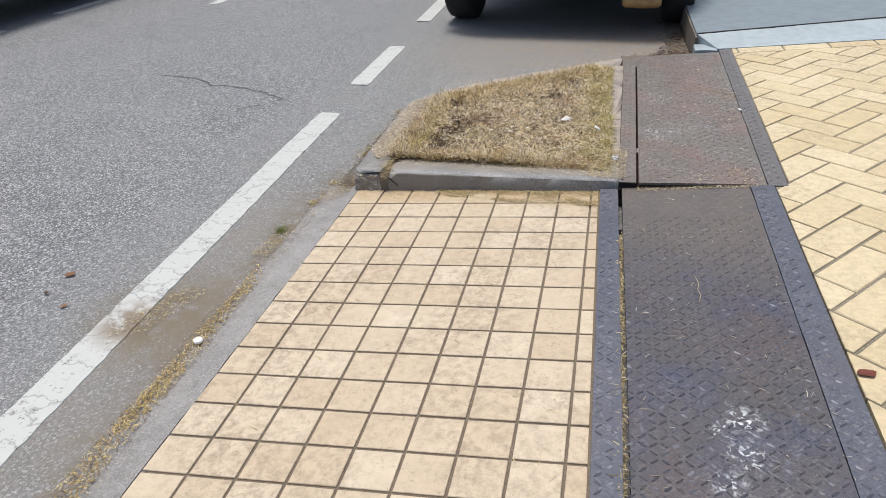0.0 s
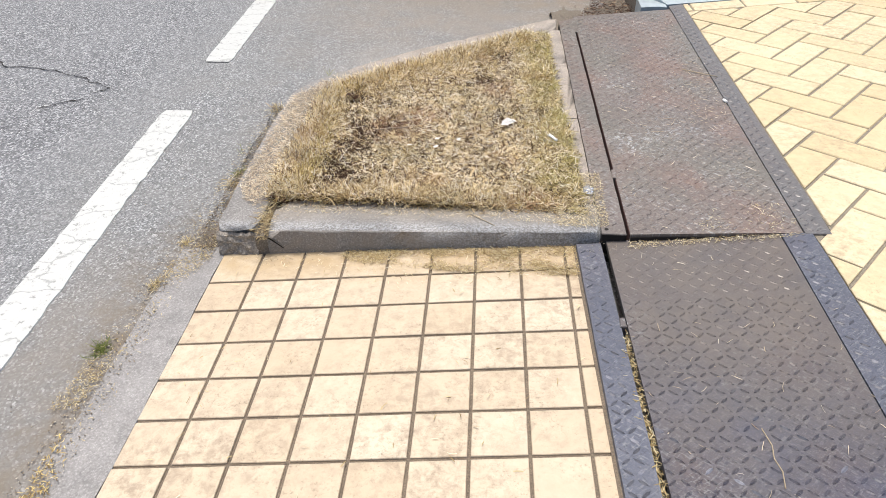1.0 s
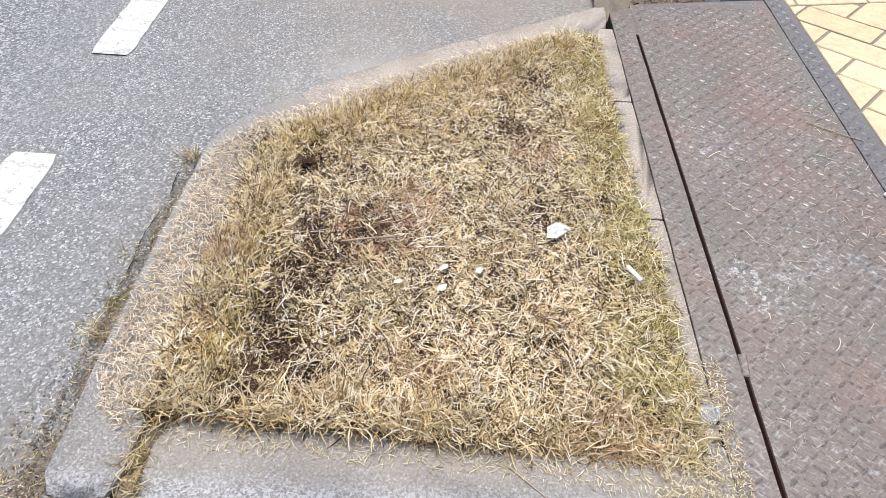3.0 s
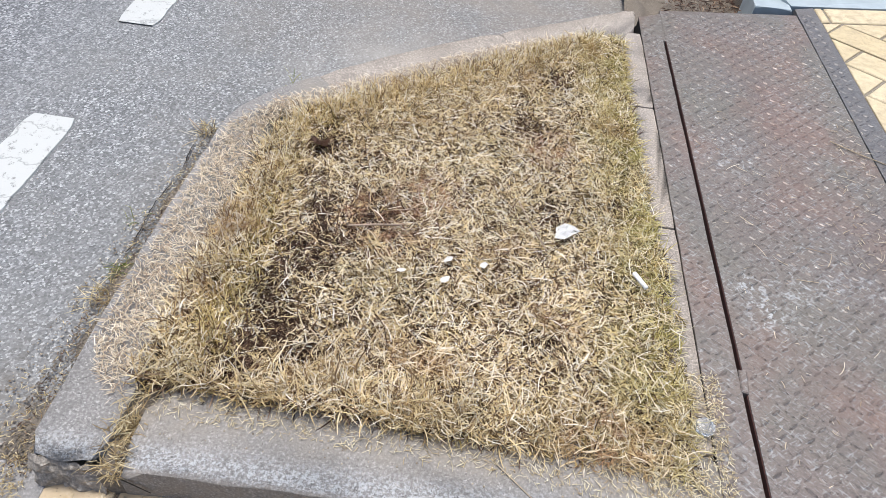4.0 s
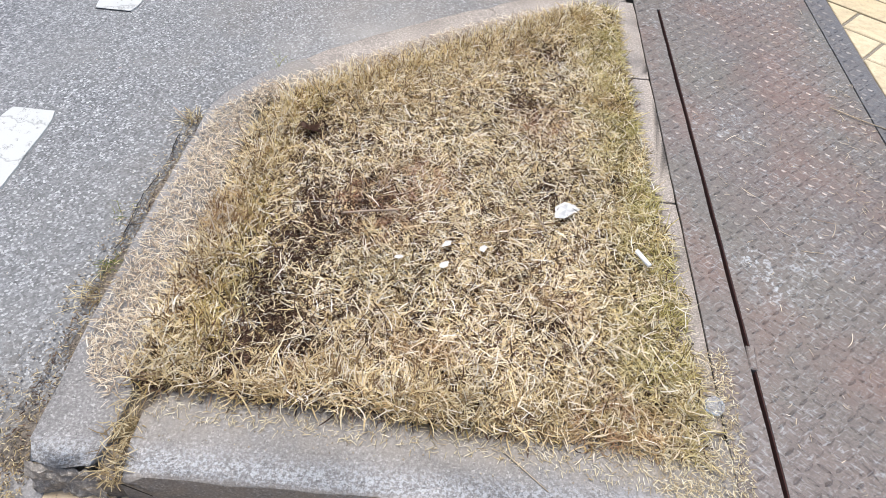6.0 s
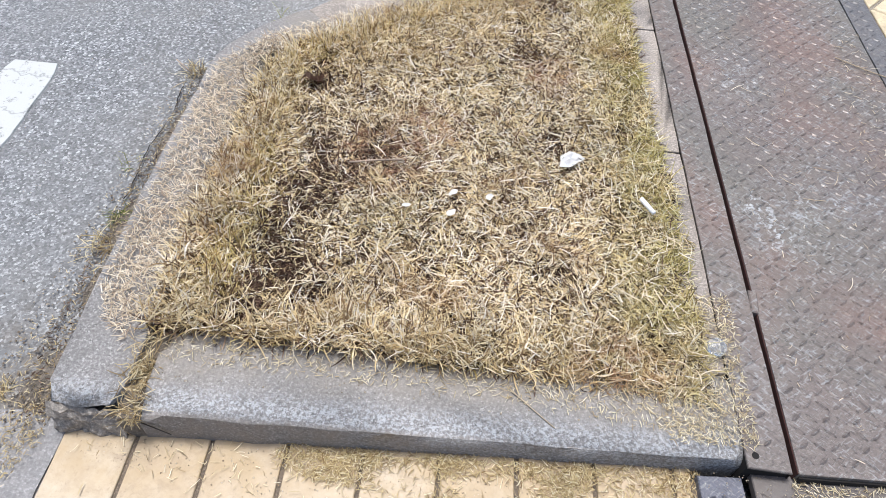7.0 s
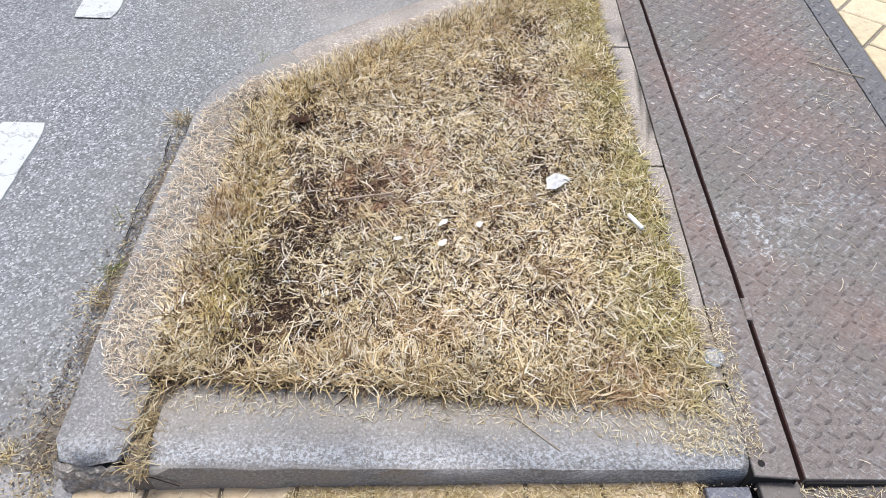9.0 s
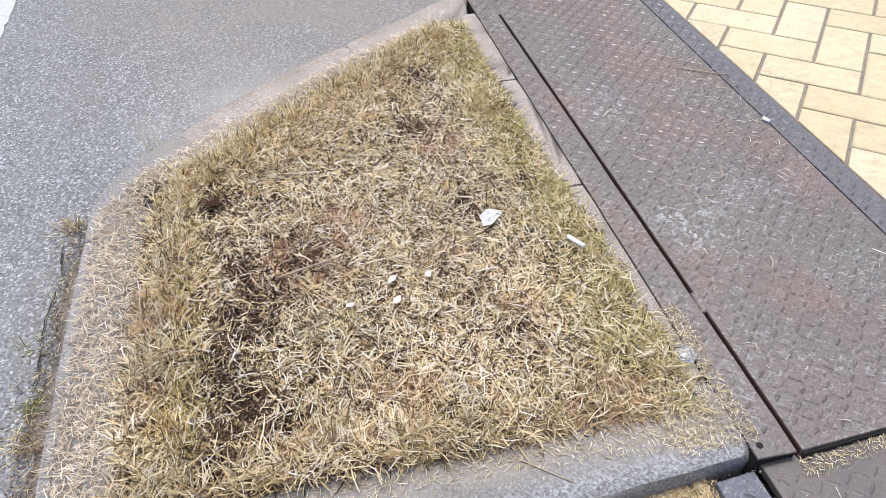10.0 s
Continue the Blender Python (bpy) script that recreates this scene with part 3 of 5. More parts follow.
# slot sides: a near-black strip painting the slot's shade, and a red rusted one
part("liner", prism(S((0.0566, 0.002), (0.0578, 0.002), (0.0578, 1.54), (0.0566, 1.54)), -0.1, lambda x, y: plate_z(x, y) - 0.004), VOID, cover)
part("liner", prism(S((0.0636, 0.002), (0.0649, 0.002), (0.0649, 1.54), (0.0636, 1.54)), -0.1, lambda x, y: plate_z(x, y) - 0.002), RUST, cover)
# added black strips stand for the shade under the cover's front edge
part("front_gap", prism(S((0.001, 0.006), (0.0563, 0.004), (0.0563, 0.012), (0.001, 0.012)), -0.06, lambda x, y: plate_z(x, y) - 0.0042), VOID, cover)
part("front_gap", prism(S((0.067, -0.003), (0.453, -0.003), (0.453, 0.001), (0.067, 0.001)), -0.06, lambda x, y: plate_z(x, y) - 0.007), VOID, cover)
part("side_wall", prism(S((0.066, 0.02), (0.075, 0.02), (0.075, 1.55), (0.066, 1.55)), -0.1, lambda x, y: plate_z(x, y) - 0.021), RUST, cover)
# another black strip for the shade beneath the plate
part("skirt", prism(S((0.072, 0.008), (0.45, 0.008), (0.45, 0.03), (0.072, 0.03)), -0.08, lambda x, y: plate_z(x, y) - 0.0202), VOID, cover)
bm = prism(S((0.055, 0.255), (0.0665, 0.252), (0.071, 0.295), (0.058, 0.297)), -0.02, lambda x, y: plate_z(x, y) + 0.003, 0.002)
part("bracket", bm, STEEL, cover)
bm = prism(S((0.052, 1.39), (0.067, 1.39), (0.067, 1.56), (0.052, 1.55)), -0.03, lambda x, y: plate_z(x, y) - 0.001, 0.001)
part("bracket", bm, STEEL, cover)
bm = lathe([(0.0048, -0.004), (0.0048, 0.0006), (0.0044, 0.0008)], "Z", 16)
bm.transform(Matrix.Translation((0.013, 0.021, plate_z(0.013, 0))))
part("bolt_hole", bm, VOID, cover)
trench = part("trench_wall", prism([(0.001, 0.012), (0.005, 0.012), (0.03, 1.52), (0.026, 1.52)], -0.2, lambda x, y: plate_z(x, y) - 0.0045), VOID, cover)

# ---- near drain cover, a step lower ----
near_z = lambda x, y: -0.024 + 0.09 * x
cover2 = tagged(new("drain_cover"), "dark steel chequer plate drain cover with painted blue sky sheen, beside cream tiles", "drain cover", "drain covers")
I = lambda u, v: (u - 0.010 * v * (1 if u < 0.2 else 0.0) + (0.012 * v if u >= 0.2 else 0), v)
J = lambda *uv: [I(u, v) for u, v in uv]
nl = part("side_frame", prism(J((-0.057, -2.85), (0.0, -2.85), (0.0, 0.0), (-0.057, 0.0)), lambda x, y: near_z(x, y) - 0.2, near_z, 0.0015, cut=0.08, ragged=0.0015), STEEL_EDGE, cover2)
np_ = part("plate", prism(J((0.013, -2.85), (0.403, -2.85), (0.403, 0.006), (0.013, 0.006)), lambda x, y: near_z(x, y) - 0.012, near_z, 0.0015, cut=0.1), STEEL_NEAR, cover2)
nr = part("side_frame", prism(J((0.405, -2.85), (0.468, -2.85), (0.474, 0.0), (0.405, 0.004)), lambda x, y: near_z(x, y) - 0.2, lambda x, y: near_z(x, y) + 0.001, 0.0015, cut=0.08, ragged=0.0015), STEEL_EDGE, cover2)
tread_part(treads((-0.055, -0.002), (-2.4, -0.01), I, near_z), LUG_NEAR, nl)
flat = lambda u, v: (u, v)
# worn lugs that carry the painted glints, fewer towards the far end
rubbed_glint = lambda i, j: (i * 7 + j * 11 + (i * j) % 5) % 10 < min(4, (92 - j) / 8)
tread_part(treads((0.016, 0.402), (-2.4, -0.2), flat, near_z, rise=1.1, pick=lambda i, j: not rubbed_glint(i, j)), STEEL_NEAR, np_)
tread_part(treads((0.016, 0.402), (-2.4, -0.2), flat, near_z, rise=1.1, pick=rubbed_glint), LUG_NEAR, np_)
tread_part(treads((0.016, 0.402), (-0.2, -0.005), flat, near_z, rise=0.6), STEEL_NEAR, np_)
tread_part(treads((0.409, 0.468), (-2.4, -0.01), I, lambda x, y: near_z(x, y) + 0.001), LUG_NEAR, nr)
bm = prism([(0.0, -0.29), (0.014, -0.29), (0.013, -0.262), (0.002, -0.262)], -0.05, lambda x, y: near_z(x, y) + 0.003, 0.002)
part("bracket", bm, STEEL_NEAR, cover2)

# packed dirt between the tiles and the cover's frame
tagged(part("joint_dirt", prism([(-0.0345, -2.84), (-0.0282, -2.84), (-0.0565, -0.002), (-0.0628, -0.002)], -0.2, lambda x, y: tile_z(x, y) + 0.001 + 0.7 * max(0.0, x + 0.0612 + 0.01 * y), 0.0, 1, 0.0, 0.05), GROUT), "brown packed dirt beside the cover frame", "dirt", kind="stuff")

# ---- island kerb stones ----
outer = [(-0.927, 0.002), (-0.936, 0.2), (-0.937, 0.47), (-0.935, 0.7), (-0.93, 0.8), (-0.918, 0.85), (-0.885, 0.905), (-0.83, 0.962), (-0.78, 1.015), (-0.57, 1.19), (-0.366, 1.333), (-0.15, 1.466), (0.022, 1.58)]
inner = [(-0.83, 0.0), (-0.828, 0.2), (-0.826, 0.47), (-0.826, 0.7), (-0.825, 0.77), (-0.815, 0.81), (-0.795, 0.845), (-0.75, 0.885), (-0.70, 0.925), (-0.50, 1.07), (-0.297, 1.22), (-0.09, 1.365), (0.005, 1.43)]
kerb = tagged(new("kerb"), "worn grey concrete kerb stones round the grass island", "kerb", kind="structure")


def stone(outline, material, bevel=0.014, ragged=0.004, z=kerb_z, label="", segments=3):
    ob = smooth(part("kerb_stone", prism(outline, -0.22, z, bevel, segments, ragged, 0.035), material, kerb, label))
    # a firm edge loop under the rounded brow
    b_ = bmesh.new()
    b_.from_mesh(ob.data)
    bmesh.ops.bisect_plane(b_, geom=b_.verts[:] + b_.edges[:] + b_.faces[:], plane_co=(0, 0, -0.009 - bevel), plane_no=(-0.014, 0, 1))
    b_.to_mesh(ob.data)
    b_.free()
    return ob


def strip(a, c):
    return outer[a:c + 1] + inner[a:c + 1][::-1]


corner = stone(strip(0, 3), KERB, 0.012, 0.004, segments=4)
for vert in corner.data.vertices:
    c = vert.co
    if c.y < 0.03 and c.z > -0.05:
        chip = max(0.0, noise.noise((c.x * 60, 3.0, 1.0)) + 0.35)
        c.z -= 0.016 * chip
        c.y += 0.012 * chip
    if c.y < 0.012 and c.z < -0.02:
        c.y += 0.02
stone(strip(3, 8), KERB, 0.007, 0.003)
stone(strip(8, 10), KERB_TAN, 0.012, 0.006)
stone(strip(10, 12), KERB_TAN, 0.012, 0.006)
stone([(-0.802, 0.002), (-0.4, 0.008), (-0.1, 0.013), (0.03, 0.016), (0.03, 0.14), (-0.802, 0.14)], KERB, 0.03, 0.003, segments=7)
for y0, y1 in ((0.145, 0.62), (0.625, 1.045), (1.05, 1.425)):
    xe = lambda y: 0.0008 + 0.0165 * y
    stone([(xe(y0) - 0.075, y0), (xe(y0) - 0.002, y0), (xe(y1) - 0.002, y1), (xe(y1) - 0.075, y1)], KERB_TAN, 0.003, 0.0012, lambda x, y: -0.004 + SLOPE * x)
# broken, crumbling front of the corner stone
BROKEN = make_concrete("broken_concrete", 0.25, (1.0, 0.9, 0.78), 200)
bm = bmesh.new()
face = []
for i in range(41):
    x = -0.929 + 0.1 * i / 40
    rim_z = kerb_z(x, 0) - 0.008 - 0.010 * abs(noise.noise((x * 45, 2.0, 0)))
    row = []
    for j in range(13):
        z = rim_z + (-0.1 - rim_z) * j / 12
        rough = 0.008 * noise.noise((x * 40, z * 55, 3)) + 0.005 * noise.noise((x * 110, z * 130, 5))
        row.append(bm.verts.new((x, (0.013 if j == 0 else 0.007) + rough - 0.0008 * j, z)))
    face.append(row)
for p, q in zip(face, face[1:]):
    for j in range(12):
        bm.faces.new((p[j], p[j + 1], q[j + 1], q[j]))
part("broken_face", bm, BROKEN, kerb, "crumbling brownish broken concrete")
# slanting crack beside the joint, down the front face
bm = bmesh.new()
rail = []
for i in range(13):
    t = i / 12
    x, z = -0.798 + 0.034 * t, -0.032 - 0.03 * t
    w = 0.0026 * (1 - 0.7 * t) + 0.0006 * noise.noise((t * 9, 0, 0))
    y = -0.0012
    rail.append((bm.verts.new((x - w, y, z - 0.001)), bm.verts.new((x + w, y, z + 0.001))))
for (a, c), (d, e) in zip(rail, rail[1:]):
    bm.faces.new((a, c, e, d))
part("crack", bm, VOID, kerb, "dark slanting crack")
# packed earth in the open joint
part("joint_fill", prism([(-0.832, 0.002), (-0.8, 0.004), (-0.8, 0.14), (-0.832, 0.14)], -0.2, -0.03, 0.004, 1, 0.003, 0.01), DEBRIS, kerb)

# soil inside the island
field = [(-0.84, 0.13), (-0.01, 0.13), (0.0, 0.3), (-0.02, 1.36), (-0.1, 1.36), (-0.5, 1.07), (-0.7, 0.92), (-0.815, 0.81), (-0.83, 0.6)]


def inside(px, py, poly):
    n, hit = len(poly), np.zeros(len(px), bool)
    for i in range(n):
        (x0, y0), (x1, y1) = poly[i], poly[(i + 1) % n]
        if y0 != y1:
            hit ^= ((y0 > py) != (y1 > py)) & (px < (x1 - x0) * (py - y0) / (y1 - y0) + x0)
    return hit


bm = bmesh.new()
cols = [[bm.verts.new((x, y, -0.03 + 0.008 * noise.noise((x * 9, y * 9, 0)) + 0.006 * noise.noise((x * 30, y * 30, 0)))) for y in [0.12 + 0.02 * j for j in range(66)]] for x in [-0.85 + 0.02 * i for i in range(43)]]
for i in range(42):
    for j in range(65):
        c = cols[i][j].co
        if inside(np.array([c.x + 0.01]), np.array([c.y + 0.01]), [(-0.86, 0.11), (0.0, 0.11), (0.0, 1.42), (-0.09, 1.38), (-0.5, 1.1), (-0.72, 0.93), (-0.83, 0.83)])[0]:
            bm.faces.new((cols[i][j], cols[i + 1][j], cols[i + 1][j + 1], cols[i][j + 1]))
bmesh.ops.delete(bm, geom=[v for v in bm.verts if not v.link_faces], context="VERTS")
tagged(smooth(part("soil", bm, SOIL)), "dark dry soil under the grass island", "soil", kind="structure")

# ---- dry grass of the island ----
rng = np.random.default_rng(4)


def scatter(n, poly):
    lo, hi = np.min(poly, 0), np.max(poly, 0)
    p = rng.uniform(lo, hi, (n * 3, 2))
    return p[inside(p[:, 0], p[:, 1], poly)][:n]


def edge_gap(p, poly):
    best = np.full(len(p), 9.0)
    for a, c in zip(poly, poly[1:] + poly[:1]):
        a, c = np.array(a), np.array(c)
        t = np.clip(((p - a) @ (c - a)) / ((c - a) @ (c - a)), 0, 1)
        best = np.minimum(best, np.linalg.norm(p - a - t[:, None] * (c - a), axis=1))
    return best


def lumps(p, f, seed):
    return np.array([noise.noise((x * f, y * f, seed)) for x, y in p])


turf = [(-0.835, 0.13), (-0.5, 0.118), (-0.25, 0.105), (-0.03, 0.095), (-0.02, 0.4), (-0.035, 0.7), (-0.04, 0.95), (-0.035, 1.36), (-0.075, 1.37), (-0.28, 1.23), (-0.48, 1.07), (-0.68, 0.905), (-0.775, 0.82), (-0.815, 0.68), (-0.825, 0.4)]
# dark patches: rotted spots, and the shade inside the ridges painted with thatch
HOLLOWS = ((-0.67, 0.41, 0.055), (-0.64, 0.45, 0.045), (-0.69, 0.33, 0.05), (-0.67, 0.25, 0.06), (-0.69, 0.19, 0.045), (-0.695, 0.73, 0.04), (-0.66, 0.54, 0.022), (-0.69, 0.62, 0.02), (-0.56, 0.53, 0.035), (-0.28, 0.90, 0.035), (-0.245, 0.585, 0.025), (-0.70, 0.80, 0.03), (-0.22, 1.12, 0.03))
p = scatter(108000, turf)
big, small = lumps(p, 5, 1), 0.6 * lumps(p, 19, 2) + 0.6 * lumps(p, 46, 5)
bare = np.zeros(len(p))
for cx, cy, r in HOLLOWS:
    bare = np.maximum(bare, np.exp(-((p[:, 0] - cx) ** 2 + (p[:, 1] - cy) ** 2) / (1.4 * r) ** 2))
keep = rng.random(len(p)) > np.clip(bare * 0.58 + 2.1 * np.clip(-small, 0, 1), 0, 0.92)
p, big, small, bare = p[keep], big[keep], small[keep], bare[keep]
gap = edge_gap(p, turf)
# a taller ridge along the kerbs, matted in the middle
rim = np.exp(-(gap / 0.07) ** 2) * (p[:, 0] < -0.12) + 0.35 * np.exp(-(gap / 0.05) ** 2)
far_rim = np.exp(-(gap / 0.09) ** 2) * (p[:, 1] > 0.8) * (p[:, 0] < -0.1)
left_rim = np.exp(-((p[:, 0] + 0.79) / 0.05) ** 2) * (p[:, 1] > 0.3)
up = np.clip(0.7 * rim + 0.7 * far_rim + 0.7 * left_rim, 0, 1.2)
n = len(p)
ln = 0.92 * (0.019 + 0.018 * rng.random(n) + 0.010 * up * rng.random(n) + 0.004 * big) * rng.uniform(0.55, 1.25, n)
lean = np.clip(rng.normal(1.34, 0.24, n) - 0.75 * up * rng.random(n), 0.05, 1.6)
front_low = np.clip((p[:, 1] - 0.09) / 0.07, 0.15, 1)
root = np.column_stack([p, -0.014 + 0.010 * big + 0.016 * rng.random(n) + 0.020 * np.clip(up, 0, 1) * rng.random(n) * front_low - 0.004 * bare])
v, f = blades(rng, root, rng.uniform(0, 2 * np.pi, n), lean, ln, rng.uniform(0.0011, 0.0022, n), rng.normal(0.25, 0.6, n), 1.6)
tagged(new("grass", mesh_from("grass", v, f, GRASS)), "dry straw-coloured matted grass on the kerbed island", "grass", kind="stuff")

# stiffer standing blades in tufts: a ridge inside the kerbs, short along the cover
p = scatter(90000, turf)
gap = edge_gap(p, turf)
left_ridge = np.exp(-((p[:, 0] + 0.757) / 0.034) ** 2) * (p[:, 1] > 0.16)
far_ridge = np.exp(-((gap - 0.025) / 0.045) ** 2) * (p[:, 1] > 0.78) * (p[:, 0] < -0.06)
front_ridge = 0.9 * np.exp(-((p[:, 1] - 0.135) / 0.03) ** 2)
cover_side = 0.7 * np.exp(-((p[:, 0] + 0.045) / 0.04) ** 2)
stand = np.maximum.reduce([left_ridge, far_ridge, front_ridge, cover_side])
tuft = 0.55 + 0.7 * lumps(p, 24, 6) + 0.5 * lumps(p, 9, 3)
keep = rng.random(len(p)) < np.clip(stand * tuft, 0.0, 1) * 0.56 + 0.015
p, stand, gap = p[keep], stand[keep], gap[keep]
n = len(p)
tall = (0.5 + 0.5 * np.clip(stand, 0, 1)) * np.where(p[:, 1] < 0.17, 0.62, 1.0) * np.where(p[:, 0] > -0.1, 0.62, 1.0)
heading = np.where(p[:, 1] < 0.16, rng.normal(-1.57, 0.9, n), rng.uniform(0, 2 * np.pi, n))
v, f = blades(rng, np.column_stack([p, -0.016 + 0.012 * rng.random(n)]), heading, np.abs(rng.normal(0.5, 0.34, n)) + np.where(p[:, 1] < 0.16, 0.35, 0), tall * rng.uniform(0.024, 0.047, n), rng.uniform(0.0014, 0.0024, n), rng.normal(0.4, 0.45, n), 0.8)
tagged(new("standing_grass", mesh_from("standing_grass", v, f, STANDING)), "stiff golden dry grass standing along the island's rims", "grass", kind="stuff")

# loose bleached stalks lying over the mat
p = scatter(4200, turf)
bare = np.zeros(len(p))
for cx, cy, r in HOLLOWS:
    bare = np.maximum(bare, np.exp(-((p[:, 0] - cx) ** 2 + (p[:, 1] - cy) ** 2) / r ** 2))
p = p[rng.random(len(p)) < 0.75 + 0.6 * lumps(p, 8, 7) - bare]
n = len(p)
root = np.column_stack([p, 0.003 + 0.012 * rng.random(n) + 0.006 * lumps(p, 5, 1)])
v, f = blades(rng, root, rng.uniform(0, 2 * np.pi, n), rng.normal(1.42, 0.12, n), rng.uniform(0.016, 0.038, n), rng.uniform(0.0010, 0.0017, n), rng.normal(0.2, 0.25, n), 0.7)
tagged(new("loose_stalks", mesh_from("loose_stalks", v, f, PALE_STALK)), "pale bleached stalks lying loose on the dry grass", "straw", kind="stuff")

# dark rotted thatch underneath, thickest in the hollows, its near-black also painting shade
p = scatter(60000, turf)
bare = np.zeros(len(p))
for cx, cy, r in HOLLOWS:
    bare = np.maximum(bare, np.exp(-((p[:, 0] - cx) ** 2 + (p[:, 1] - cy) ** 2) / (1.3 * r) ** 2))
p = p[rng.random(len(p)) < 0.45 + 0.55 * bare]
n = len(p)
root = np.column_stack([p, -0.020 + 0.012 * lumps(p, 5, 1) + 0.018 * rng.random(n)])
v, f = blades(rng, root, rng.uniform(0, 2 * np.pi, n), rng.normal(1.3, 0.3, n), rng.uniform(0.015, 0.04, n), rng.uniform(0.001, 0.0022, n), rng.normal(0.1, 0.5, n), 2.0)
tagged(new("thatch", mesh_from("thatch", v, f, THATCH)), "dark brown rotted grass in the hollows, the ridge's shade in its colour", "grass", kind="stuff")

# straw flattened over the left and far kerb
spill = [(-0.922, 0.2), (-0.9, 0.15), (-0.85, 0.1), (-0.82, 0.3), (-0.83, 0.78), (-0.70, 0.93), (-0.35, 1.2), (-0.12, 1.36), (-0.15, 1.365), (-0.315, 1.275), (-0.515, 1.13), (-0.72, 0.965), (-0.84, 0.88), (-0.915, 0.76), (-0.92, 0.45)]
p = scatter(22000, spill)
n = len(p)
root = np.column_stack([p, kerb_z(p[:, 0], 0) + 0.002 + 0.012 * rng.random(n)])
v, f = blades(rng, root, rng.normal(2.5, 1.1, n), rng.normal(1.45, 0.14, n), rng.uniform(0.008, 0.021, n), rng.uniform(0.0008, 0.0016, n), rng.normal(0.12, 0.25, n), 0.8)
v[:, 2] = np.maximum(v[:, 2], kerb_z(v[:, 0], 0) + 0.001)
tagged(new("flattened_straw", mesh_from("flattened_straw", v, f, STRAW)), "bleached straw flattened over the kerb top", "straw", kind="stuff")


def chaff(name, label, count, poly, z_at, length=(0.008, 0.03), material=LITTER_STRAW, lift=0.004, wide=(0.001, 0.0022), clump=0.0):
    """Loose cut straw lying on a surface."""
    q = scatter(count, poly)
    if clump:
        q = q[lumps(q, clump, 9) + 0.25 * rng.normal(size=len(q)) > 0.08]
    m = len(q)
    z = np.array([z_at(x, y) for x, y in q])
    r = np.column_stack([q, z + 0.001 + lift * rng.random(m)])
    a, c = blades(rng, r, rng.uniform(0, 2 * np.pi, m), rng.normal(1.5, 0.1, m), rng.uniform(*length, m) ** 1.0, rng.uniform(*wide, m), rng.normal(0.1, 0.15, m), 0.5)
    floor = np.repeat(z, 10)
    a[:, 2] = np.maximum(a[:, 2], floor + 0.0008)
    return tagged(new(name, mesh_from(name, a, c, material)), label, "straw", kind="stuff")


def front(x, y):
    return tile_z(x, y) + 0.001


chaff("loose_straw", "cut straw heaped against the kerb on the tiles", 12500, [(-0.62, -0.03), (-0.35, -0.08), (-0.2, -0.1), (-0.06, -0.1), (-0.05, 0.008), (-0.62, 0.004)], front, (0.003, 0.011), LITTER_STRAW, wide=(0.0006, 0.0012), clump=17.0)
chaff("loose_straw", "cut straw heaped against the kerb on the tiles", 420, [(-0.9, -0.02), (-0.5, -0.13), (-0.06, -0.11), (-0.06, 0.004), (-0.9, 0.0)], front, (0.005, 0.016), FINE_STRAW, wide=(0.0006, 0.0013))
chaff("loose_straw", "cut straw heaped against the kerb on the tiles", 900, [(-0.62, -0.012), (-0.06, -0.03), (-0.05, 0.008), (-0.62, 0.004)], front, (0.005, 0.017), LITTER_STRAW, wide=(0.0007, 0.0015))
chaff("loose_straw", "thin scatter of straw on the cream tiles", 130, [(-0.9, -1.6), (-0.07, -1.6), (-0.07, 0), (-0.9, 0)], front, (0.006, 0.02))
chaff("loose_straw", "straw lying along the step between the drain covers", 620, [(0.06, -0.03), (0.45, -0.014), (0.45, -0.001), (0.06, -0.003)], near_z, (0.003, 0.011), FINE_STRAW, wide=(0.0006, 0.0013))
chaff("loose_straw", "straw packed into the gap of the drain cover", 2200, [(0.001, -2.4), (0.015, -2.4), (0.015, -0.3), (0.001, -0.3)], lambda x, y: -0.034, (0.006, 0.018), lift=0.010)
chaff("loose_straw", "straw spilt over the kerb corner beside the cover", 2200, [(-0.1, 0.03), (0.02, 0.03), (0.03, 0.28), (-0.05, 0.28), (-0.1, 0.1)], lambda x, y: 0.0, (0.003, 0.011), FINE_STRAW, wide=(0.0006, 0.0013))
chaff("loose_straw", "straw fallen on the front kerb beside the grass", 1500, [(-0.8, 0.085), (-0.3, 0.07), (-0.02, 0.03), (-0.02, 0.12), (-0.8, 0.12)], kerb_z, (0.003, 0.014), FINE_STRAW, wide=(0.0005, 0.0011))
chaff("loose_straw", "dry straw scattered on the rusty drain cover", 300, [(0.07, 0.02), (0.46, 0.02), (0.5, 1.5), (0.1, 1.5)], plate_z, (0.004, 0.016), STRAW, 0.003, (0.0006, 0.0014))
chaff("loose_straw", "dry straw scattered on the rusty drain cover", 170, [(0.33, 0.55), (0.46, 0.5), (0.49, 1.1), (0.40, 1.0)], plate_z, (0.006, 0.024), STRAW, 0.003, (0.0006, 0.0014))
chaff("loose_straw", "long pale straws on the rusty drain cover", 22, [(0.08, 0.02), (0.44, 0.02), (0.47, 0.9), (0.12, 0.9)], plate_z, (0.025, 0.05), STRAW, 0.003, (0.001, 0.0018))
chaff("loose_straw", "fine straw and dust on the cover's front edge", 420, [(0.2, 0.005), (0.45, 0.005), (0.45, 0.14), (0.28, 0.1)], plate_z, (0.003, 0.012), FINE_STRAW, 0.002, (0.0005, 0.0012), 14.0)
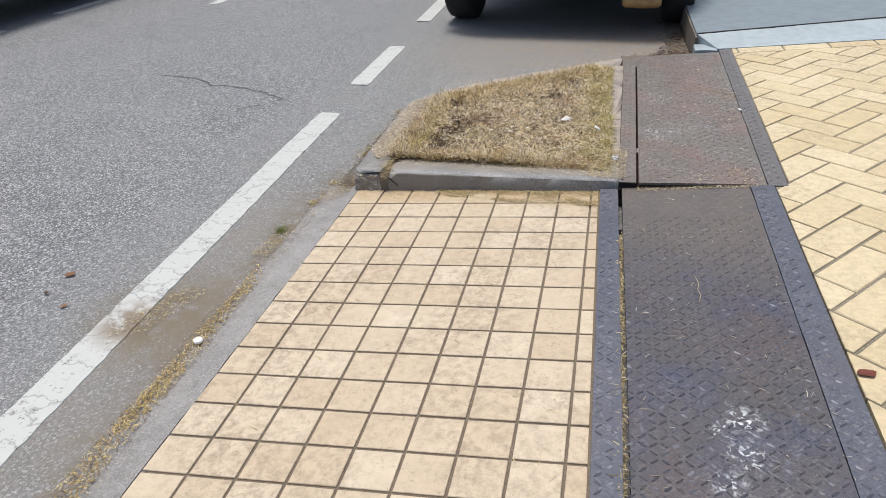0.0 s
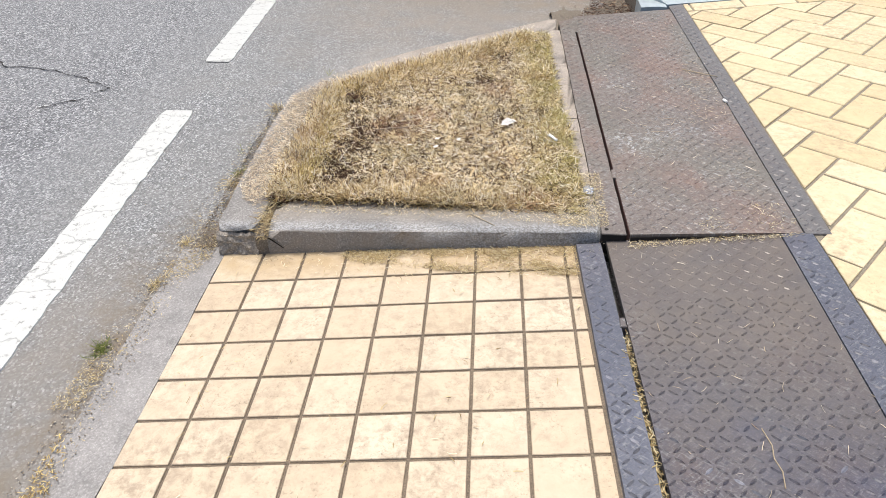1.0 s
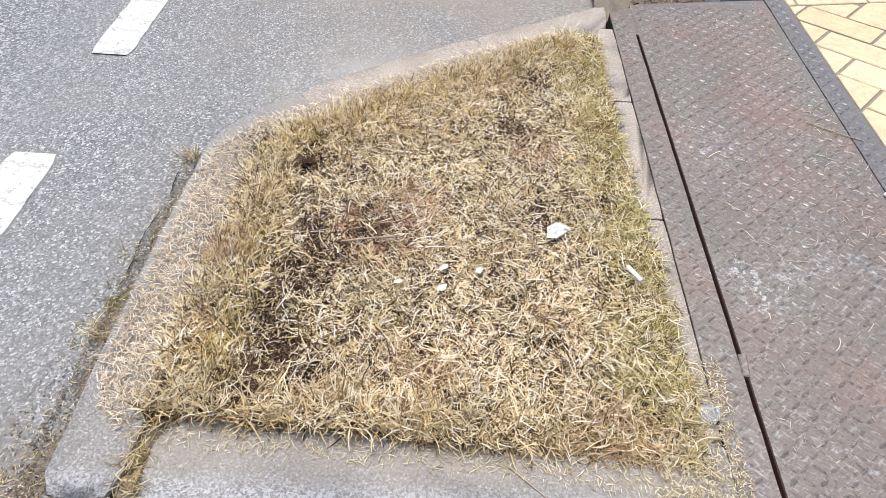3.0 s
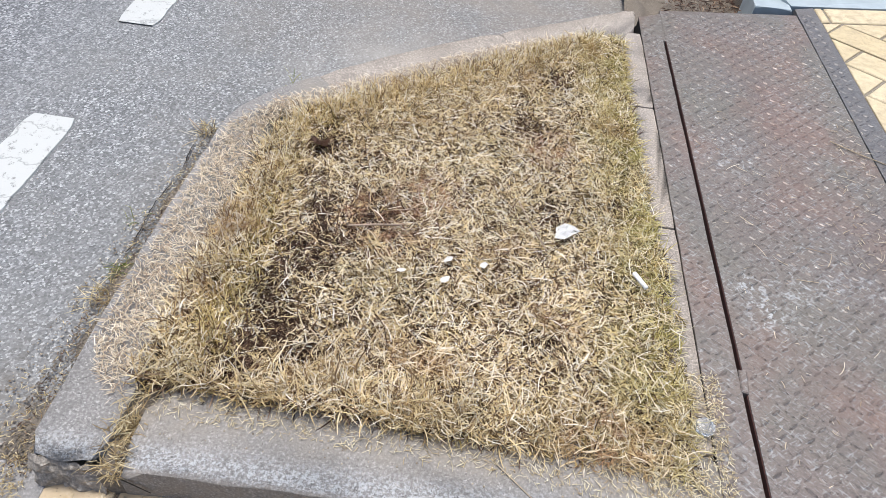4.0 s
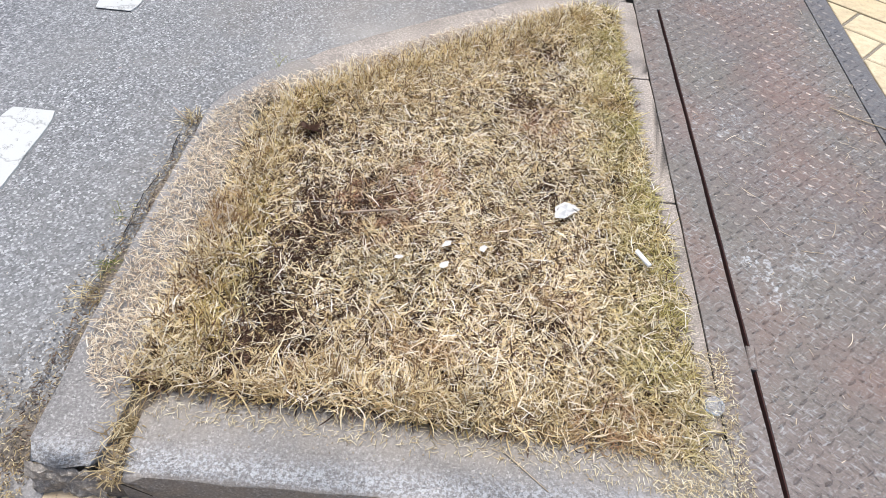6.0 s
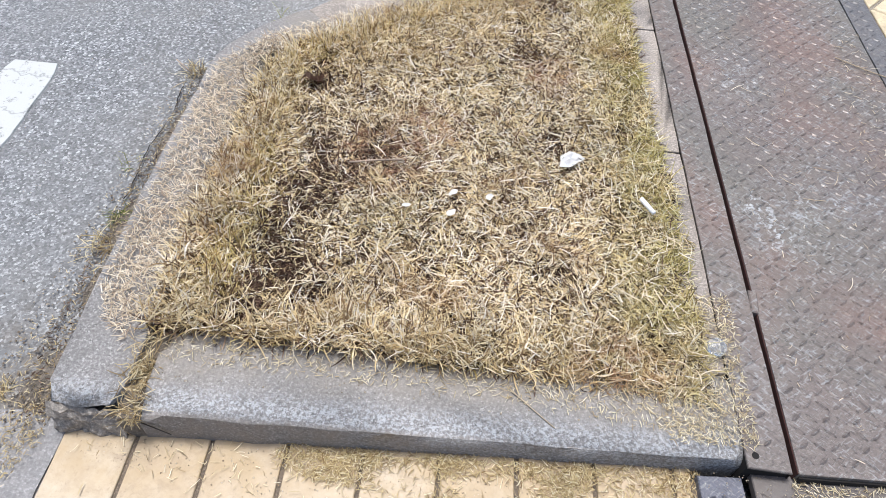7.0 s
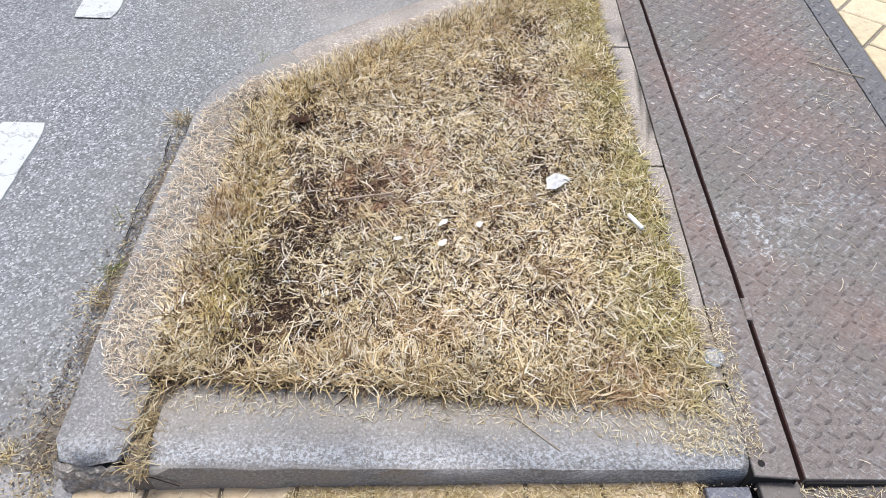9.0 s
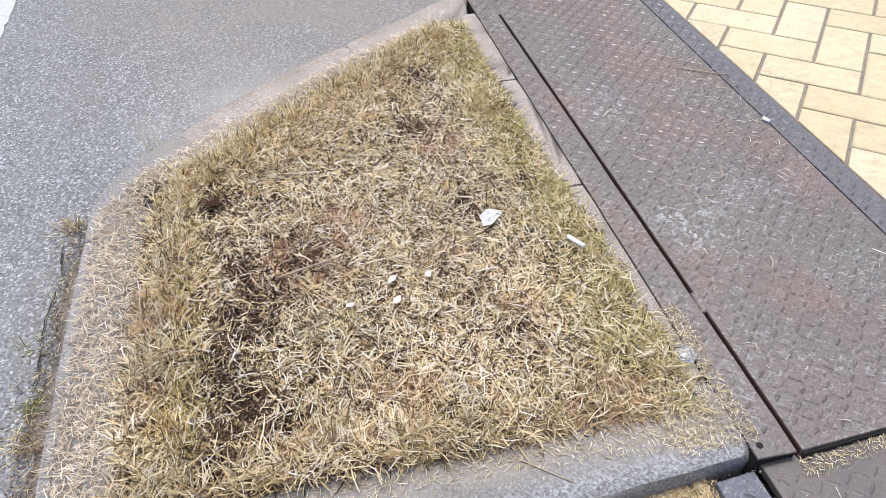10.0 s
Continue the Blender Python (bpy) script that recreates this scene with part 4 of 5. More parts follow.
chaff("loose_straw", "straw scattered on the dark drain cover", 170, [(0.02, -1.6), (0.42, -1.6), (0.42, 0), (0.02, 0)], near_z, (0.005, 0.022), STRAW, wide=(0.0006, 0.0013))
chaff("loose_straw", "straw and chaff lying in the gutter", 2600, [(-1.06, -2.6), (-0.98, -2.6), (-0.985, -0.1), (-0.945, 0.0), (-0.95, 0.8), (-1.02, 0.85), (-1.045, 0.2)], lambda x, y: ROAD + 0.006, (0.003, 0.010), lift=0.005, wide=(0.0007, 0.0014), clump=7.0)
chaff("loose_straw", "yellow straw drifted along the gutter edge", 11000, [(-1.085, -2.3), (-1.0, -2.3), (-1.005, -0.6), (-1.045, -0.55)], lambda x, y: ROAD + 0.005, (0.004, 0.010), YELLOW_STRAW, 0.007, (0.0009, 0.0018), 6.0)
chaff("loose_straw", "brown chaff drifted at the kerb corner in the gutter", 2600, [(-1.1, -0.5), (-1.045, -0.5), (-1.0, -0.2), (-0.945, -0.02), (-0.95, 0.08), (-1.02, 0.02), (-1.07, -0.2)], lambda x, y: ROAD + 0.006, (0.003, 0.009), LITTER_STRAW, 0.005, (0.0007, 0.0013), 9.0)
chaff("loose_straw", "dirt and straw over the worn road line", 420, [(-1.29, -0.95), (-1.19, -0.9), (-1.13, -0.7), (-1.2, -0.7), (-1.27, -0.83)], lambda x, y: ROAD + 0.005, (0.003, 0.014), wide=(0.0007, 0.0015))
chaff("loose_straw", "straw hanging down the open kerb joint", 150, [(-0.835, -0.005), (-0.8, -0.005), (-0.8, 0.13), (-0.835, 0.13)], lambda x, y: -0.02, (0.012, 0.03), TUFT, 0.02, (0.0008, 0.0016))

chaff("loose_straw", "dark rotted straw at the kerb foot", 450, [(-1.0, 0.0), (-0.944, 0.0), (-0.946, 0.84), (-0.99, 0.86), (-1.005, 0.4)], lambda x, y: ROAD + 0.011, (0.003, 0.010), THATCH, wide=(0.0008, 0.0018))
chaff("loose_straw", "dry straw at the kerb foot", 500, [(-1.01, 0.0), (-0.944, 0.0), (-0.946, 0.84), (-0.99, 0.86), (-1.01, 0.4)], lambda x, y: ROAD + 0.012, (0.004, 0.013), LITTER_STRAW, wide=(0.0007, 0.0014))

# dirt drifted along the kerb foot
bm = bmesh.new()
prev = None
for i in range(40):
    y = 0.0 + i * 0.022
    w = (0.036 + 0.03 * noise.noise((y * 9, 0, 0))) * min(1, (0.9 - y) / 0.2) 
    x0 = -0.945
    row = [bm.verts.new((x0 - w * t * 1.5 + (0.02 if t == 0 else 0), y, ROAD + h * min(1.0, i / 5) - (0.008 if i == 0 else 0.0) + 0.004 * min(1.0, i / 3) * noise.noise((y * 30, t * 9, 0)))) for t, h in ((0, 0.006), (0.3, 0.011), (0.65, 0.006), (1.0, -0.006))]
    if prev:
        for a in range(3):
            bm.faces.new((prev[a], row[a], row[a + 1], prev[a + 1]))
    prev = row
bmesh.ops.recalc_face_normals(bm, faces=bm.faces[:])
tagged(smooth(part("gutter_dirt", bm, DEBRIS)), "dark drifted dirt along the foot of the kerb", "dirt", kind="stuff")


bm = bmesh.new()
rail = []
for i in range(60):
    y = 0.44 + 0.34 * i / 59
    x = -1.004 + 0.010 * noise.noise((y * 8, 4, 0)) + 0.004 * noise.noise((y * 40, 4, 0))
    w = max(0.0004, 0.0012 + 0.0022 * noise.noise((y * 14, 1, 0)))
    rail.append((bm.verts.new((x - w, y, ROAD + 0.005)), bm.verts.new((x + w, y, ROAD + 0.0055))))
for (a, c), (d, e) in zip(rail, rail[1:]):
    bm.faces.new((a, c, e, d))
tagged(part("crack", bm, VOID), "dark crack along the dirt at the kerb foot", "crack", kind="structure")


def crumbs(name, label, count, poly, z_at, size, material):
    """Loose grit: small squashed octahedra."""
    q = scatter(count, poly)
    vs, fs = [], []
    for x, y in q:
        r_, a_, z_ = rng.uniform(*size), rng.uniform(0, 3.1), z_at(x, y)
        b0 = len(vs)
        for h in range(4):
            rr_ = r_ * rng.uniform(0.6, 1.2)
            vs.append((x + rr_ * math.cos(a_ + h * 1.57), y + rr_ * math.sin(a_ + h * 1.57), z_ + 0.2 * r_))
        vs += [(x, y, z_ + r_ * 0.9), (x, y, z_ - r_ * 0.3)]
        for h in range(4):
            fs += [(b0 + h, b0 + (h + 1) % 4, b0 + 4), (b0 + (h + 1) % 4, b0 + h, b0 + 5)]
    me = bpy.data.meshes.new(name)
    me.from_pydata(vs, [], fs)
    me.materials.append(material)
    return tagged(new(name, me), label, "grit", kind="stuff")


crumbs("grit", "brown grit and crumbs along the kerb foot", 2600, [(-1.075, -1.7), (-1.0, -1.7), (-1.0, -0.05), (-0.945, 0.0), (-0.948, 0.82), (-1.02, 0.86), (-1.05, 0.3), (-1.08, -0.1)], lambda x, y: ROAD + 0.004, (0.0008, 0.0026), STRAW_GRIT)
crumbs("grit", "dark brown soil crumbs at the kerb foot", 1700, [(-1.012, 0.02), (-0.94, 0.02), (-0.942, 0.83), (-0.99, 0.86), (-1.008, 0.5)], lambda x, y: ROAD + 0.007, (0.001, 0.0032), DEBRIS)
crumbs("grit", "pale grit strewn over the dusty asphalt", 500, [(-1.32, -1.6), (-1.05, -1.6), (-1.05, 1.0), (-0.3, 1.6), (-0.5, 2.2), (-1.32, 1.8)], lambda x, y: ROAD + 0.002, (0.0008, 0.002), STRAW_GRIT)
crumbs("grit", "fine grit on the kerb and straw edge", 160, [(-0.8, 0.05), (-0.01, 0.04), (-0.01, 0.12), (-0.8, 0.12)], kerb_z, (0.0006, 0.002), STRAW_GRIT)
crumbs("grit", "brown grit against the kerb on the tiles", 1100, [(-0.9, -0.03), (-0.4, -0.1), (0.42, -0.02), (0.42, 0.004), (-0.05, 0.006), (-0.9, 0.0)], lambda x, y: near_z(x, y) if x > -0.05 else tile_z(x, y), (0.0005, 0.0014), STRAW_GRIT)


def weed(x, y, z, size, count, material, label, tall=0.5):
    m = count
    r = np.column_stack([rng.normal(x, size * 0.22, m), rng.normal(y, size * 0.35, m), np.full(m, z)])
    a, c = blades(rng, r, rng.uniform(0, 2 * np.pi, m), rng.normal(1.2 - tall, 0.35, m), rng.uniform(0.4, 1.0, m) * size, rng.uniform(0.0008, 0.0018, m), rng.normal(0.8, 0.4, m), 0.6)
    a[:, 2] = np.maximum(a[:, 2], z)
    return tagged(new("weed", mesh_from("weed", a, c, material)), label, "weed", "weeds in the gutter")


weed(-1.0, 0.835, ROAD, 0.045, 70, LITTER_STRAW, "dry brown weed tuft at the kerb foot")
weed(-0.995, 0.40, ROAD, 0.034, 90, GREEN, "small dark green weed at the kerb foot", 0.2)
weed(-1.0, 0.34, ROAD, 0.05, 60, LITTER_STRAW, "small dry weed at the kerb foot", 0.2)
weed(-1.03, 0.53, ROAD, 0.035, 10, GREEN, "sparse green weed sprig in the gutter", 0.6)
weed(-1.075, -0.335, ROAD, 0.034, 110, GREEN, "small green weed at the gutter edge", 0.2)
weed(-1.035, 0.05, ROAD, 0.026, 60, LITTER_STRAW, "dry weed at the gutter edge", 0.2)
weed(-1.045, -0.12, ROAD, 0.026, 60, LITTER_STRAW, "dry weed at the gutter edge", 0.2)
weed(-0.83, 0.975, -0.03, 0.045, 26, GREEN, "small green tuft beside the far kerb", 0.5)
weed(-0.814, 0.012, -0.034, 0.028, 130, TUFT, "yellow-green grass tuft in the kerb joint", 0.1)
weed(-0.814, 0.07, -0.026, 0.028, 150, TUFT, "yellow-green grass tuft in the kerb joint", 0.4)

# ---- small litter ----
def scrap(name, x, y, z, size, label, material, seed, thick=0.0012, cat="litter", rise=0.15):
    rr = random.Random(seed)
    b_ = bmesh.new()
    ring = [(math.cos(a) * size * rr.uniform(0.6, 1.1), math.sin(a) * size * 0.62 * rr.uniform(0.6, 1.1)) for a in [2 * math.pi * i / 9 for i in range(9)]]
    wav = lambda px, py: rise * size * (noise.noise((px / size * 1.3, py / size * 1.3, seed)) + 0.4)
    mid = b_.verts.new((0, 0, wav(0, 0)))
    half = [b_.verts.new((px * 0.55, py * 0.55, wav(px * 0.55, py * 0.55))) for px, py in ring]
    rim_ = [b_.verts.new((px, py, wav(px, py))) for px, py in ring]
    for i in range(9):
        j = (i + 1) % 9
        b_.faces.new((mid, half[i], half[j]))
        b_.faces.new((half[i], rim_[i], rim_[j], half[j]))
    bmesh.ops.solidify(b_, geom=b_.faces[:], thickness=thick)
    ob = part(name, b_, material)
    ob.matrix_world = pose(x, y, z, rr.uniform(-8, 8), rr.uniform(-8, 8), rr.uniform(0, 60))
    return tagged(ob, label, cat)


def rod(name, pts_, radius, material, label, cat):
    """A thin stick or butt through the points."""
    b_ = bmesh.new()
    prev_ = None
    for i, q in enumerate(pts_):
        a, c = Vector(pts_[max(i - 1, 0)]), Vector(pts_[min(i + 1, len(pts_) - 1)])
        d = (c - a).normalized()
        s = d.cross(Vector((0, 0, 1))).normalized()
        u = s.cross(d)
        ring = [b_.verts.new(Vector(q) + radius * (math.cos(t) * s + math.sin(t) * u)) for t in [2 * math.pi * h / 7 for h in range(7)]]
        if prev_:
            for h in range(7):
                b_.faces.new((prev_[h], prev_[(h + 1) % 7], ring[(h + 1) % 7], ring[h]))
        else:
            b_.faces.new(ring)
        prev_ = ring
    b_.faces.new(prev_[::-1])
    bmesh.ops.recalc_face_normals(b_, faces=b_.faces[:])
    return tagged(smooth(part(name, b_, material)), label, cat)


scrap("paper_scrap", -0.207, 0.55, 0.013, 0.032, "torn white paper scrap lying on the dry grass", PAPER, 3, rise=0.35)
scrap("paper_scrap", -0.412, 0.438, 0.015, 0.011, "tiny white paper bit on the dry grass", PAPER, 5)
scrap("paper_scrap", -0.414, 0.39, 0.015, 0.011, "tiny white paper bit on the dry grass", PAPER, 6)
scrap("paper_scrap", -0.352, 0.435, 0.015, 0.011, "tiny white paper bit on the dry grass", PAPER, 7)
scrap("paper_scrap", -0.488, 0.398, 0.015, 0.010, "tiny white paper bit on the dry grass", PAPER, 8)
scrap("dead_leaf", -0.706, 0.712, 0.012, 0.029, "curled dark brown leaf in the grass", LEAF, 9, cat="leaf", rise=0.8)
scrap("dead_leaf", 0.487, -0.905, 0.0225, 0.024, "reddish dead leaf on the yellow bricks", LEAF_RED, 12, 0.0005, cat="leaf", rise=0.08)
scrap("dead_leaf", -1.599, -0.69, ROAD + 0.006, 0.021, "small orange-brown dead leaf on the asphalt", LEAF_ORANGE, 14, 0.0004, cat="leaf")
scrap("dead_leaf", -1.502, -0.84, ROAD + 0.006, 0.012, "tiny orange-brown leaf bit on the asphalt", LEAF_ORANGE, 15, 0.0004, cat="leaf")
scrap("dead_leaf", -1.6, -0.79, ROAD + 0.006, 0.01, "tiny dark leaf bit on the asphalt", LEAF, 16, cat="leaf")
rod("cigarette_butt", [(-0.091, 0.462, 0.02), (-0.073, 0.43, 0.02)], 0.0042, PAPER, "white cigarette butt in the greenish grass", "litter")
rod("cigarette_butt", [(0.468, 0.712, 0.024), (0.474, 0.696, 0.024)], 0.0042, PAPER, "short white butt on the drain cover seam", "litter")
rod("stick", [(-0.60, 0.487, 0.014), (-0.55, 0.497, 0.017), (-0.505, 0.508, 0.014)], 0.002, TWIG, "flat grey-brown stick in the grass", "stick")
rod("stick", [(-0.385, 0.245, 0.028), (-0.36, 0.21, 0.03), (-0.34, 0.175, 0.026)], 0.0012, STRAW, "pale broken straw stalk on the grass", "stick")
rod("stick", [(-0.296, 0.612, 0.018), (-0.272, 0.548, 0.021), (-0.243, 0.49, 0.017)], 0.0013, TWIG, "thin reddish twig lying on the grass", "stick")
rod("stick", [(0.193, -0.66, -0.0055), (0.199, -0.63, -0.0052), (0.194, -0.605, -0.0055), (0.199, -0.58, -0.0052), (0.193, -0.545, -0.0057)], 0.0011, STRAW, "pale straw stalk on the dark cover", "stick")
rod("stick", [(0.40, 0.97, 0.0195), (0.45, 0.93, 0.022), (0.5, 0.9, 0.023)], 0.0012, STRAW, "pale straw stalk on the cover seam", "stick")
rod("stick", [(-0.31, 0.085, -0.004), (-0.28, 0.06, -0.0055), (-0.25, 0.035, -0.006)], 0.0009, STRAW, "pale straw stalk hanging over the kerb", "stick")
rod("stick", [(-1.04, 0.85, ROAD + 0.02), (-1.0, 0.82, ROAD + 0.012)], 0.0015, TWIG, "thin dark twig at the kerb foot", "stick")
bm = lathe([(0.004, 0.0), (0.013, 0.001), (0.0145, 0.006), (0.013, 0.011), (0.006, 0.0125)], "Z", 14)
for vv in bm.verts:
    vv.co += 0.003 * Vector((noise.noise(vv.co * 90), noise.noise(vv.co * 90 + Vector((3, 0, 0))), noise.noise(vv.co * 90 + Vector((0, 5, 0)))))
cap = tagged(part("plastic_cap", bm, PLASTIC), "crumpled clear plastic cap on the kerb by the grass", "litter")
cap.matrix_world = pose(-0.012, 0.178, 0.006)
bm = lathe([(0.0115, 0.0), (0.0125, 0.0035), (0.011, 0.0075), (0.0065, 0.0085)], "Z", 16)
cap2 = tagged(part("bottle_cap", bm, PAPER), "white bottle cap lying in the gutter", "litter")
cap2.matrix_world = pose(-1.03, -0.925, ROAD + 0.008)

# ---- brick pavement, herringbone, and the pale blue ramp ----
pavement = tagged(part("pavement", prism([(0.445, -4.0), (6.1, -4.0), (6.1, 2.47), (0.565, 1.69), (0.52, 0.0), (0.478, -0.002)], lambda x, y: SLOPE * min(x, 3.0) - 0.3, lambda x, y: SLOPE * x - 0.004, cut=0.0), BRICK_BED),
                  "yellow brick pavement in herringbone pattern", "pavement", kind="structure")

blue = tagged(new("ramp"), "pale blue painted concrete ramp at the pavement's end", "ramp", kind="structure")
bm = bmesh.new()
deck = lambda x, y: 0.05 + 0.036 * x
quad = [(0.50, 1.69, 0.021), (6.0, 2.46, 0.241), (6.0, 3.29, deck(6, 0)), (0.405, 1.83, deck(0.405, 0))]
top = [bm.verts.new(q) for q in quad]
low = [bm.verts.new((q[0], q[1], -0.3)) for q in quad]
bm.faces.new(top)
for i in range(4):
    bm.faces.new((top[(i + 1) % 4], top[i], low[i], low[(i + 1) % 4]))
bmesh.ops.recalc_face_normals(bm, faces=bm.faces[:])
part("ramp_lip", bm, BLUE_LIGHT, blue, "whitish blue sloping lip")
part("ramp_slab", prism([(0.405, 1.845), (6.0, 3.305), (6.0, 9.0), (0.44, 9.0)], -0.3, deck, 0.004, 2, 0.002, 0.2), BLUE, blue)
part("ramp_joint", prism([(0.408, 1.828), (6.0, 3.286), (6.0, 3.31), (0.408, 1.846)], -0.3, lambda x, y: deck(x, y) + 0.002, cut=0.05, ragged=0.006), VOID, blue, "dark joint line")
part("ramp_side", prism([(0.396, 1.80), (0.407, 1.80), (0.44, 9.0), (0.425, 9.0)], -0.3, lambda x, y: deck(x, y) - 0.012, cut=0.1, ragged=0.003), DEBRIS, blue, "dirty stained side face")
part("end_block", prism([(0.385, 1.66), (0.495, 1.665), (0.495, 1.77), (0.39, 1.79)], -0.3, 0.02, 0.006, 2, 0.003, 0.03), BLUE_LIGHT, blue)

# rubble and dirt where the drain mouth opens past the cover
bm = bmesh.new()
cols = [[bm.verts.new((0.02 + 0.375 * i / 14, 1.60 + 1.3 * j / 24, ROAD - 0.006 + 0.05 * math.exp(-((j - 2) / 3.5) ** 2) * (0.6 + noise.noise((i * 0.4, j * 0.4, 0))) + 0.012 * noise.noise((i * 0.9, j * 0.9, 4)) + 0.02 * (i / 14) ** 4)) for j in range(25)] for i in range(15)]
for i in range(14):
    for j in range(24):
        bm.faces.new((cols[i][j], cols[i + 1][j], cols[i + 1][j + 1], cols[i][j + 1]))
tagged(smooth(part("drain_mouth_dirt", bm, DEBRIS)), "brown dirt and rubble in the drain mouth", "dirt", kind="stuff")
chaff("loose_straw", "dead leaf bits and straw in the drain mouth", 1100, [(0.12, 1.66), (0.42, 1.72), (0.42, 2.5), (0.36, 2.5), (0.2, 1.95)], lambda x, y: ROAD + 0.035 - 0.03 * min(1, max(0, (y - 1.75) / 0.3)), (0.01, 0.03), THATCH, 0.02, (0.001, 0.004))


# ---- cars ----
def car(name, label, paint, at, heading, muffler):
    root_ = tagged(new(name), label, "car")
    L, W = 4.2, 1.68

    def loft(rings_, mat, nm, lab=""):
        b_ = bmesh.new()
        made = []
        for y, hw, z0, z1, rd in rings_:
            ring = []
            for cx, cz, a0 in ((hw - rd, z1 - rd, 0), (-hw + rd, z1 - rd, 90), (-hw + rd, z0 + rd, 180), (hw - rd, z0 + rd, 270)):
                for s in range(4):
                    a = radians(a0 + 30 * s)
                    ring.append(b_.verts.new((cx + rd * math.cos(a), y, cz + rd * math.sin(a))))
            made.append(ring)
        for p_, q_ in zip(made, made[1:]):
            for h in range(16):
                b_.faces.new((p_[h], p_[(h + 1) % 16], q_[(h + 1) % 16], q_[h]))
        b_.faces.new(made[0])
        b_.faces.new(made[-1][::-1])
        bmesh.ops.recalc_face_normals(b_, faces=b_.faces[:])
        return smooth(part(nm, b_, mat, root_, lab))

    loft([(0.0, 0.66, 0.42, 0.78, 0.12), (0.1, 0.78, 0.38, 0.92, 0.16), (0.5, 0.84, 0.3, 0.98, 0.16), (2.0, 0.84, 0.24, 0.96, 0.14), (3.3, 0.84, 0.24, 0.92, 0.16), (3.95, 0.78, 0.25, 0.80, 0.16), (4.2, 0.6, 0.32, 0.66, 0.12)], paint, "body")
    loft([(0.25, 0.66, 0.88, 1.0, 0.05), (0.6, 0.62, 0.88, 1.38, 0.14), (1.3, 0.62, 0.88, 1.48, 0.16), (2.2, 0.61, 0.88, 1.42, 0.16), (3.0, 0.68, 0.86, 0.96, 0.04)], CAR_GLASS, "window")
    loft([(0.62, 0.56, 1.36, 1.42, 0.03), (1.3, 0.56, 1.44, 1.50, 0.03), (2.15, 0.55, 1.38, 1.445, 0.03)], paint, "roof")
    loft([(-0.05, 0.6, 0.40, 0.58, 0.08), (0.06, 0.80, 0.38, 0.6, 0.09), (0.2, 0.82, 0.38, 0.6, 0.09)], paint, "bumper")
    part("underbody", box(-0.6, 0.6, 0.6, 3.9, 0.22, 0.36, 0.02), UNDER, root_)
    for sx in (-0.62, 0.62):
        part("tail_lamp", box(sx - 0.11, sx + 0.11, 0.02, 0.1, 0.68, 0.82, 0.02), LAMP_RED, root_)
    for wx in (-0.74, 0.74):
        for wy in (0.53, 3.06):
            tyre = smooth(part("tyre", lathe([(0.2, -0.085), (0.27, -0.10), (0.305, -0.09), (0.315, -0.06), (0.315, 0.06), (0.305, 0.09), (0.27, 0.10), (0.2, 0.085)], "X", 32), RUBBER, root_))
            tyre.location = (wx, wy, 0.313)
            side_ = 1 if wx > 0 else -1
            rim_ = smooth(part("rim", lathe([(0.205, 0.05), (0.2, 0.088), (0.17, 0.07), (0.05, 0.075), (0.03, 0.09)], "X", 24), RIM, tyre))
            rim_.scale = (side_, 1, 1)
    if muffler:
        ob = smooth(part("muffler", lathe([(0.02, -0.12), (0.036, -0.10), (0.04, 0.0), (0.036, 0.10), (0.02, 0.12)], "X", 18), MUFFLER, root_, "tan rusted muffler"))
        ob.location = (0.52, 0.12, 0.2)
        pipe = smooth(part("exhaust_pipe", lathe([(0.022, 0.0), (0.025, 0.02), (0.025, 1.6), (0.022, 1.62)], "Y", 14), MUFFLER, root_))
        pipe.location = (0.52, 0.12, 0.22)
    root_.matrix_world = pose(*at, 0, 0, heading)
    return root_


car("parked_car", "black car parked at the kerb ahead", CAR_PAINT, (-0.40, 2.42, ROAD), -5, True)
car("parked_car", "dark car standing across the road", CAR_GREY, (-5.5, 1.5, ROAD), 0, False)

# ---- tiles and bricks, piece by piece ----
def slab_mesh(name, w, d, h, bevel, material, outline=None):
    pts_ = outline or [(-w / 2, -d / 2), (w / 2, -d / 2), (w / 2, d / 2), (-w / 2, d / 2)]
    b_ = prism(pts_, -h, 0.0, bevel)
    me = bpy.data.meshes.new(name)
    b_.to_mesh(me)
    b_.free()
    me.materials.append(material)
    return me


P = 0.1046
sheared = lambda w, d: [(sx * w / 2 + 0.006 * sy * d / 2, sy * d / 2 + 0.043 * sx * w / 2) for sx, sy in ((-1, -1), (1, -1), (1, 1), (-1, 1))]
whole = slab_mesh("tile", 0, 0, 0.02, 0.0012, TILE, sheared(P - 0.0062, ROW - 0.0062))
rt = random.Random(2)
